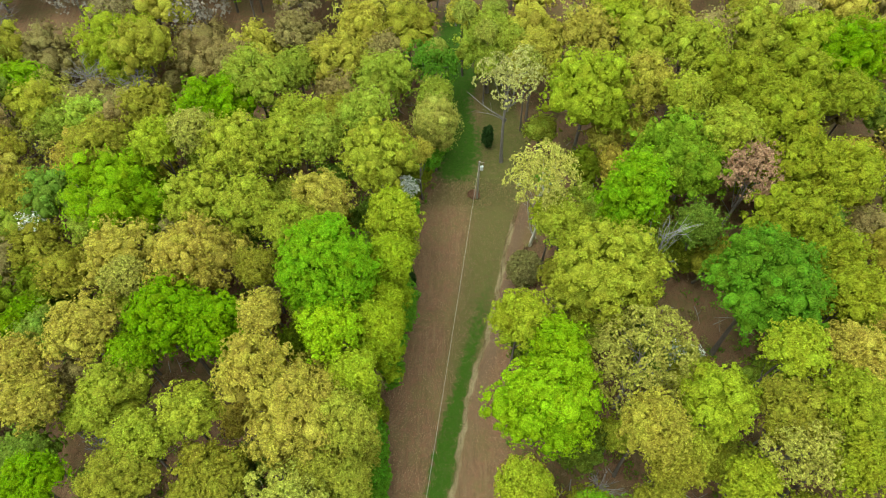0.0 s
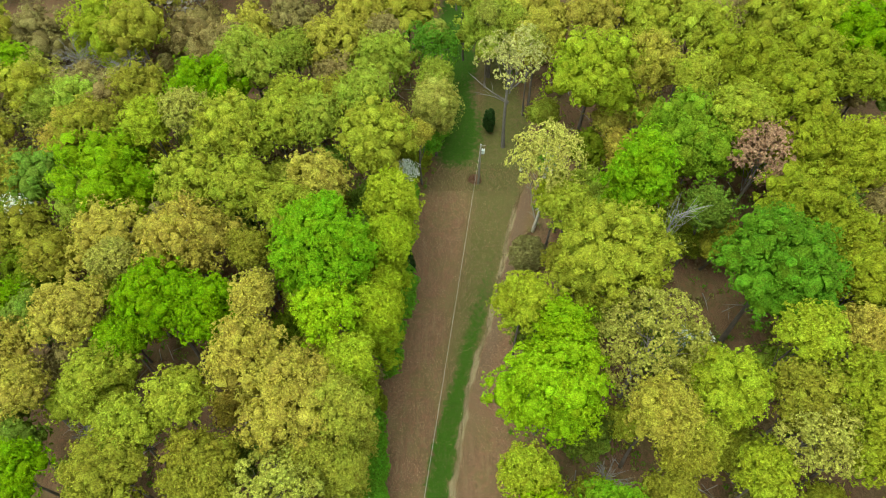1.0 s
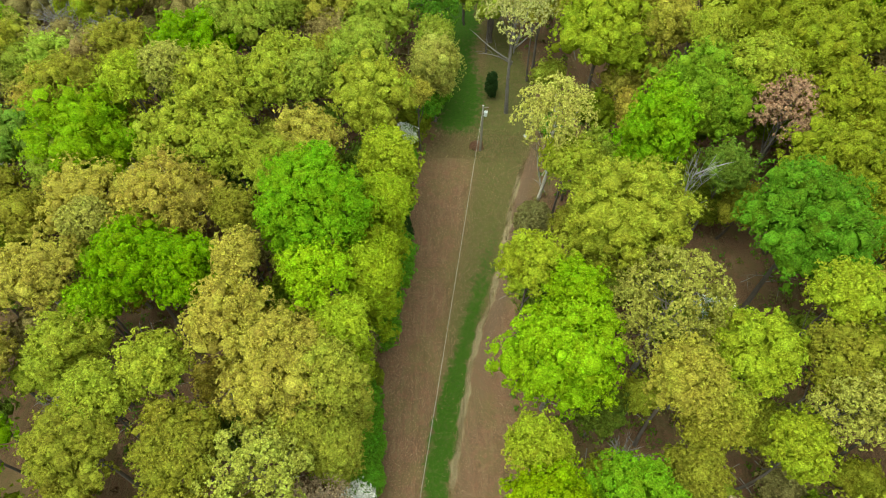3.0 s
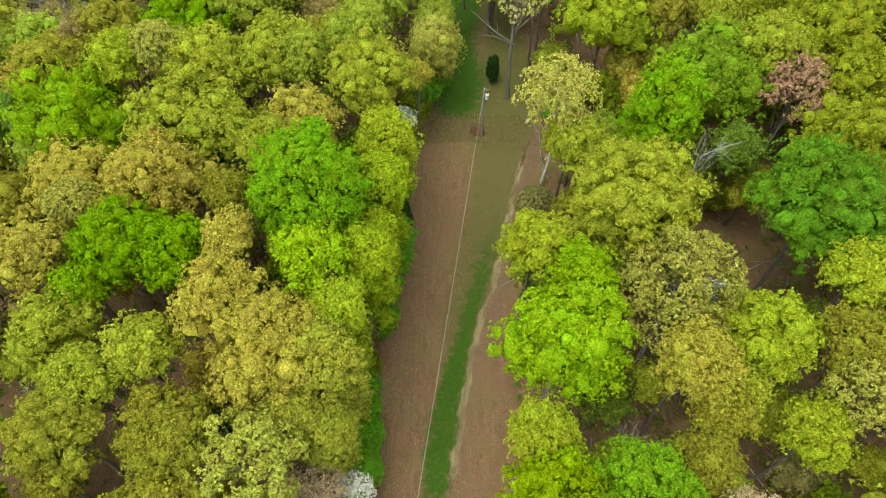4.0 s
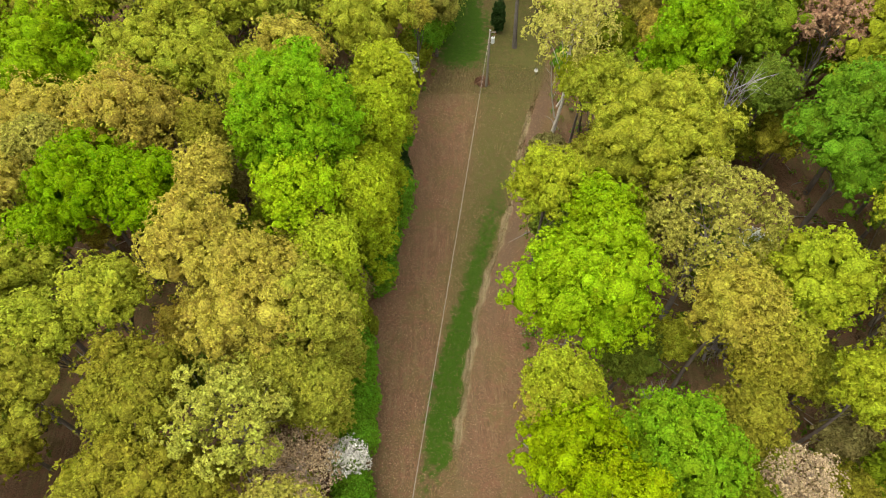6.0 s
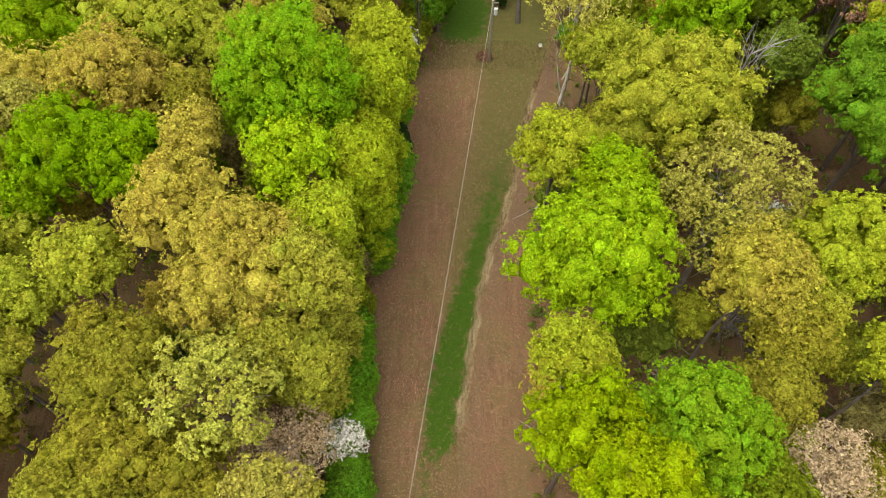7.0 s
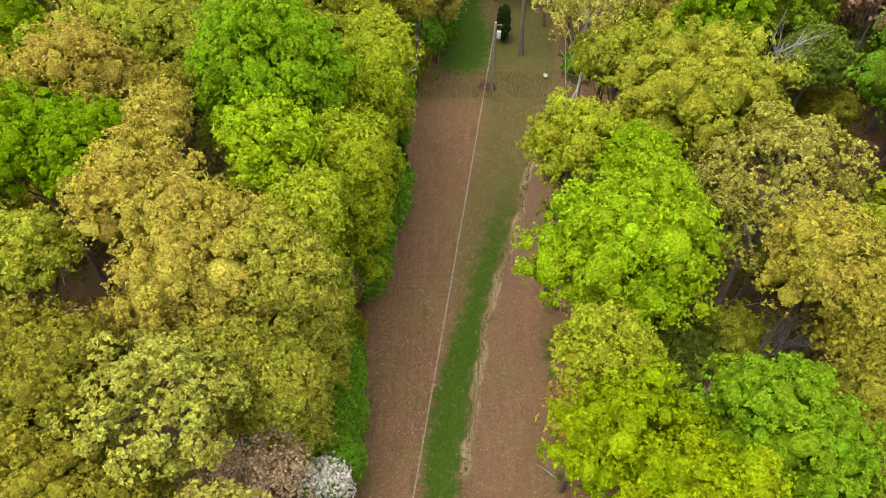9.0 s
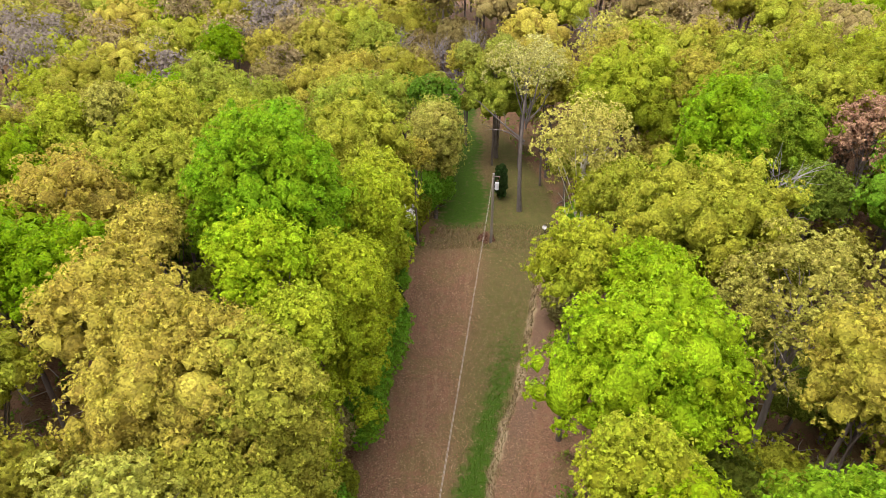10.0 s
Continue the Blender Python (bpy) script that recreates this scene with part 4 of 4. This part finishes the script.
def utility_pole(x, y, height, transformer):
    base = new("utility_pole")
    base.location = (x, y, float(ground_height(x, y)))
    tagged(base, "weathered grey wooden utility pole with a pale transformer" if transformer else "plain weathered wooden utility pole", "utility pole")
    part("pole", tubed([(0, 0, -0.3), (0.02, 0, height * 0.35), (0.0, 0.02, height * 0.7), (0, 0, height - 0.25), (0, 0, height)], [0.17, 0.155, 0.135, 0.12, 0.115], 14), POLE_WOOD, base, "", smooth_faces=True)
    mesh_part("pole_cap", revolve([(0.125, 0), (0.125, 0.02), (0.06, 0.06)], 14, (0, 0, height)), STEEL, base)
    mesh_part("insulator", revolve([(0.03, 0), (0.07, 0.03), (0.045, 0.06), (0.07, 0.09), (0.04, 0.13), (0.05, 0.17)], 12, (0, 0, height + 0.05)), CERAMIC, base, "brown glazed insulator")
    if not transformer:
        return base
    tank = mesh_part("transformer", revolve([(0.19, 0), (0.22, 0.03), (0.22, 0.76), (0.20, 0.80)], 20, (0.40, -0.05, 7.05)), TANK_PAINT, base, "pale grey cylindrical transformer tank")
    mesh_part("lid", revolve([(0.235, 0), (0.235, 0.05), (0.13, 0.10)], 20, (0.40, -0.05, 7.85)), TANK_PAINT, tank)
    mesh_part("bushing", revolve([(0.05, 0), (0.075, 0.05), (0.045, 0.09), (0.07, 0.14), (0.04, 0.19), (0.05, 0.28)], 10, (0.40, -0.05, 7.94)), CERAMIC, tank, "brown ceramic bushing")
    for z in (7.15, 7.65):
        mesh_part("bracket", boxed((0.22, 0.12, 0.06), (0.17, -0.03, z)), STEEL, base)
    arm = mesh_part("cutout_arm", boxed((0.75, 0.09, 0.1), (0.36, 0, 8.62)), POLE_WOOD, base, "short wooden arm")
    mesh_part("fuse_cutout", revolve([(0.035, 0), (0.06, 0.06), (0.035, 0.12), (0.06, 0.18), (0.03, 0.3)], 10, (0.66, 0, 8.28)), CERAMIC, arm)
    part("lead", tubed([(0.66, 0, 8.3), (0.62, -0.03, 8.18), (0.52, -0.05, 8.15), (0.43, -0.05, 8.2)], [0.012] * 4, 5), ALUMINIUM, base)
    part("ground_wire", tubed([(0.16, 0.03, 0.05), (0.15, 0.03, 3.5), (0.135, 0.03, 6.9)], [0.012] * 3, 5), ALUMINIUM, base)
    return base


POLE_X, POLE_Y = 5.3, 63.1
BACK_X, BACK_Y = -9.4, -31.9
utility_pole(POLE_X, POLE_Y, 8.95, True)
utility_pole(BACK_X, BACK_Y, 8.95, False)


def wire(z_front, z_back, sag, radius, label):
    t = np.linspace(0, 1, 60)
    pts = np.stack([POLE_X + (BACK_X - POLE_X) * t, POLE_Y + (BACK_Y - POLE_Y) * t, z_front + (z_back - z_front) * t - 4 * sag * t * (1 - t)], 1)
    me = tubed(pts, [radius] * 60, 6)
    me.materials.append(ALUMINIUM)
    tagged(new("power_line", me), label, "power line", "wires of the power line")


wire(9.14, 9.14, 1.3, 0.009, "thin pale overhead wire hung from the utility pole")
wire(8.5, 8.5, 1.25, 0.011, "thicker pale twisted wire hung below the top wire")


def marker_post(x, y):
    base = new("marker_post")
    base.location = (x, y, float(ground_height(x, y)))
    tagged(base, "short grey post with a dull white round panel", "post")
    part("post", tubed([(0, 0, -0.2), (0, 0, 0.6), (0.01, 0, 1.15)], [0.05, 0.05, 0.045], 8), POLE_WOOD, base, smooth_faces=True)
    m = Matrix.Translation((-0.05, -0.12, 0.75)) @ Matrix.Rotation(radians(50), 4, 'X')
    bm = revolve([(0.02, -0.05), (0.2, -0.02), (0.27, 0.03), (0.26, 0.045), (0.19, 0.0), (0.02, -0.03)], 18)
    bm.transform(m)
    mesh_part("panel", bm, WHITE_PAINT, base, "dull white round panel")


marker_post(11.9, 65.4)


# ---- litter and grass on the clearing ----
LITTER = leaf_material("litter", True)


def scatter(name, n, seed, where, sizes, colours, lift, upright, label, category):
    """Loose leaves or blades, each a bent scrap of its own, strewn where the plan allows."""
    rng = np.random.default_rng(seed)
    x, y = rng.uniform(-10, 15, n), rng.uniform(6, 100, n) ** 1.0
    keep = rng.uniform(size=n) < where(x, y)
    x, y = x[keep], y[keep]
    n = len(x)
    p = np.stack([x, y, ground_height(x, y) + lift], 1)
    nrm = unit(rng.normal(size=(n, 3)) * (0.22 if not upright else 1.0) * np.array([1, 1, 0.1 if upright else 1]) + np.array([0, 0, 0.0 if upright else 1.0]))
    t = unit(rng.normal(size=(n, 3)) * np.array([1, 1, 0.1]) + np.array([0, 0, 2.0 if upright else 0]))
    t = unit(t - nrm * (t * nrm).sum(1, keepdims=True))
    s = np.cross(nrm, t)
    length = rng.uniform(*sizes, n)[:, None]
    width = length * (0.22 if upright else 0.65)
    v = np.stack([p - t * length * (0.0 if upright else 0.5), p + s * width * 0.5 + t * length * 0.1 + nrm * length * 0.1, p + t * length * (1.0 if upright else 0.5), p - s * width * 0.5 + t * length * 0.1 + nrm * length * 0.1], 1)
    base = np.arange(n)[:, None] * 4
    f = np.concatenate([base + np.array([[0, 1, 2]]), base + np.array([[0, 2, 3]])])
    me = mesh_of(name, v.reshape(-1, 3), f)
    tint = np.array([(*c, 1) for c in colours])[rng.integers(0, len(colours), n)]
    me.attributes.new("tint", 'FLOAT_COLOR', 'POINT').data.foreach_set("color", np.repeat(tint, 4, axis=0).astype(np.float32).ravel())
    me.materials.append(LITTER)
    tagged(new(name, me), label, category, kind="stuff")


def open_ground(x, y):
    return (x > clearing_left(y) - 0.5) & (x < clearing_right(y) + 1.0)


def on_grass(x, y):
    mid, half = (grass_left(y) + grass_right(y)) / 2, (grass_right(y) - grass_left(y)) / 2
    ragged = 0.35 * np.sin(y * 1.7 + x) + 0.3 * np.sin(y * 3.9 - x * 2)
    return smooth(0.8, -0.7, np.abs(x - mid) - half + ragged) * smooth(12, 16, y) * smooth(56, 40, y)


def by_straw(x, y):
    return smooth(0.5, 0.05, np.abs(x - straw_line(y) - 0.15)) * smooth(12, 18, y) * smooth(64, 58, y)


scatter("leaf_litter", 150000, 5, lambda x, y: open_ground(x, y) * (y < 66) * (1 - 0.9 * on_grass(x, y)) * np.where(x > straw_line(y), 0.7, 1.0), (0.06, 0.14),
        [(0.30, 0.195, 0.13), (0.22, 0.13, 0.08), (0.16, 0.09, 0.055), (0.36, 0.25, 0.165), (0.17, 0.13, 0.055), (0.25, 0.135, 0.085)], 0.006, False, "dry brown oak leaves strewn over the clearing", "leaf litter")
scatter("grass", 260000, 6, lambda x, y: np.clip(on_grass(x, y) + 0.05 * open_ground(x, y) * smooth(-1, 1, x - (5.3 + 0.155 * (y - 63.3))) * (x < straw_line(y)), 0, 1), (0.08, 0.2),
        [(0.05, 0.13, 0.009), (0.07, 0.15, 0.012), (0.045, 0.11, 0.008), (0.11, 0.15, 0.025)], 0.0, True, "green grass growing in a strip along the clearing", "grass")
scatter("straw_grass", 220000, 8, lambda x, y: by_straw(x, y) * 0.9 + 0.25 * open_ground(x, y) * (y > 61.5) * (y < 67), (0.15, 0.4),
        [(0.45, 0.36, 0.22), (0.36, 0.28, 0.15), (0.28, 0.22, 0.11), (0.20, 0.19, 0.07)], 0.0, True, "dry straw-coloured grass tufts beside the track", "dry grass")


def undergrowth():
    """Low sprigs and saplings on the floor of the wood."""
    rng = np.random.default_rng(91)
    n = 3600
    x, y = rng.uniform(-52, 56, n), rng.uniform(4, 100, n)
    inside = np.array([in_clearing(a, b, -0.2) or abs(a) > 26 + 0.7 * b for a, b in zip(x, y)])
    x, y = x[~inside], y[~inside]
    rad = rng.uniform(0.25, 0.9, len(x))
    c = np.stack([x, y, ground_height(x, y) + rad * 0.5], 1)
    up = np.tile(np.array([[0, 0, 1.0]]), (len(x), 1))
    shades = np.array([(0.15, 0.20, 0.03, 1), (0.11, 0.21, 0.02, 1), (0.21, 0.21, 0.06, 1), (0.22, 0.15, 0.09, 1)])
    pick = rng.integers(0, 4, len(x))
    pieces, tints = [], []
    for i in range(4):
        on = pick == i
        v, f = leaves_on(rng, c[on], rad[on], up[on], 0.24, 22, 0.1)
        pieces.append((v, f))
        tints.append(np.tile(shades[i], (len(v), 1)))
    me = mesh_of("undergrowth", *joined(pieces))
    me.attributes.new("tint", 'FLOAT_COLOR', 'POINT').data.foreach_set("color", np.concatenate(tints).astype(np.float32).ravel())
    me.materials.append(LITTER)
    tagged(new("undergrowth", me), "low green and brown undergrowth on the floor of the wood", "undergrowth", kind="stuff")


def fallen_branches():
    rng = np.random.default_rng(17)
    pieces = []
    for _ in range(420):
        x, y = rng.uniform(-40, 45), rng.uniform(6, 85)
        if in_clearing(x, y, 0.3) or abs(x) > 22 + 0.7 * y:
            continue
        a, long = rng.uniform(0, 6.28), rng.uniform(1.2, 4.5)
        start = np.array([x, y, float(ground_height(x, y)) + 0.06])
        end = start + np.array([math.cos(a) * long, math.sin(a) * long, rng.uniform(0, 0.8)])
        g = rng.uniform(0.03, 0.08)
        pieces.append(tube(bent(rng, start, end, 0.1, 4), g * np.array([1, 0.8, 0.55, 0.2]), 5))
        side = start + (end - start) * 0.5
        pieces.append(tube(bent(rng, side, side + unit(rng.normal(size=3) + np.array([0, 0, 0.8])) * long * 0.35, 0.05, 3), g * np.array([0.6, 0.4, 0.15]), 4))
    me = mesh_of("fallen_branches", *joined(pieces))
    me.materials.append(BARK)
    ob = tagged(new("fallen_branches", me), "dead grey branches fallen on the floor of the wood", "branches", kind="stuff")
    ob.color = (0.30, 0.27, 0.25, 1)


undergrowth()
fallen_branches()
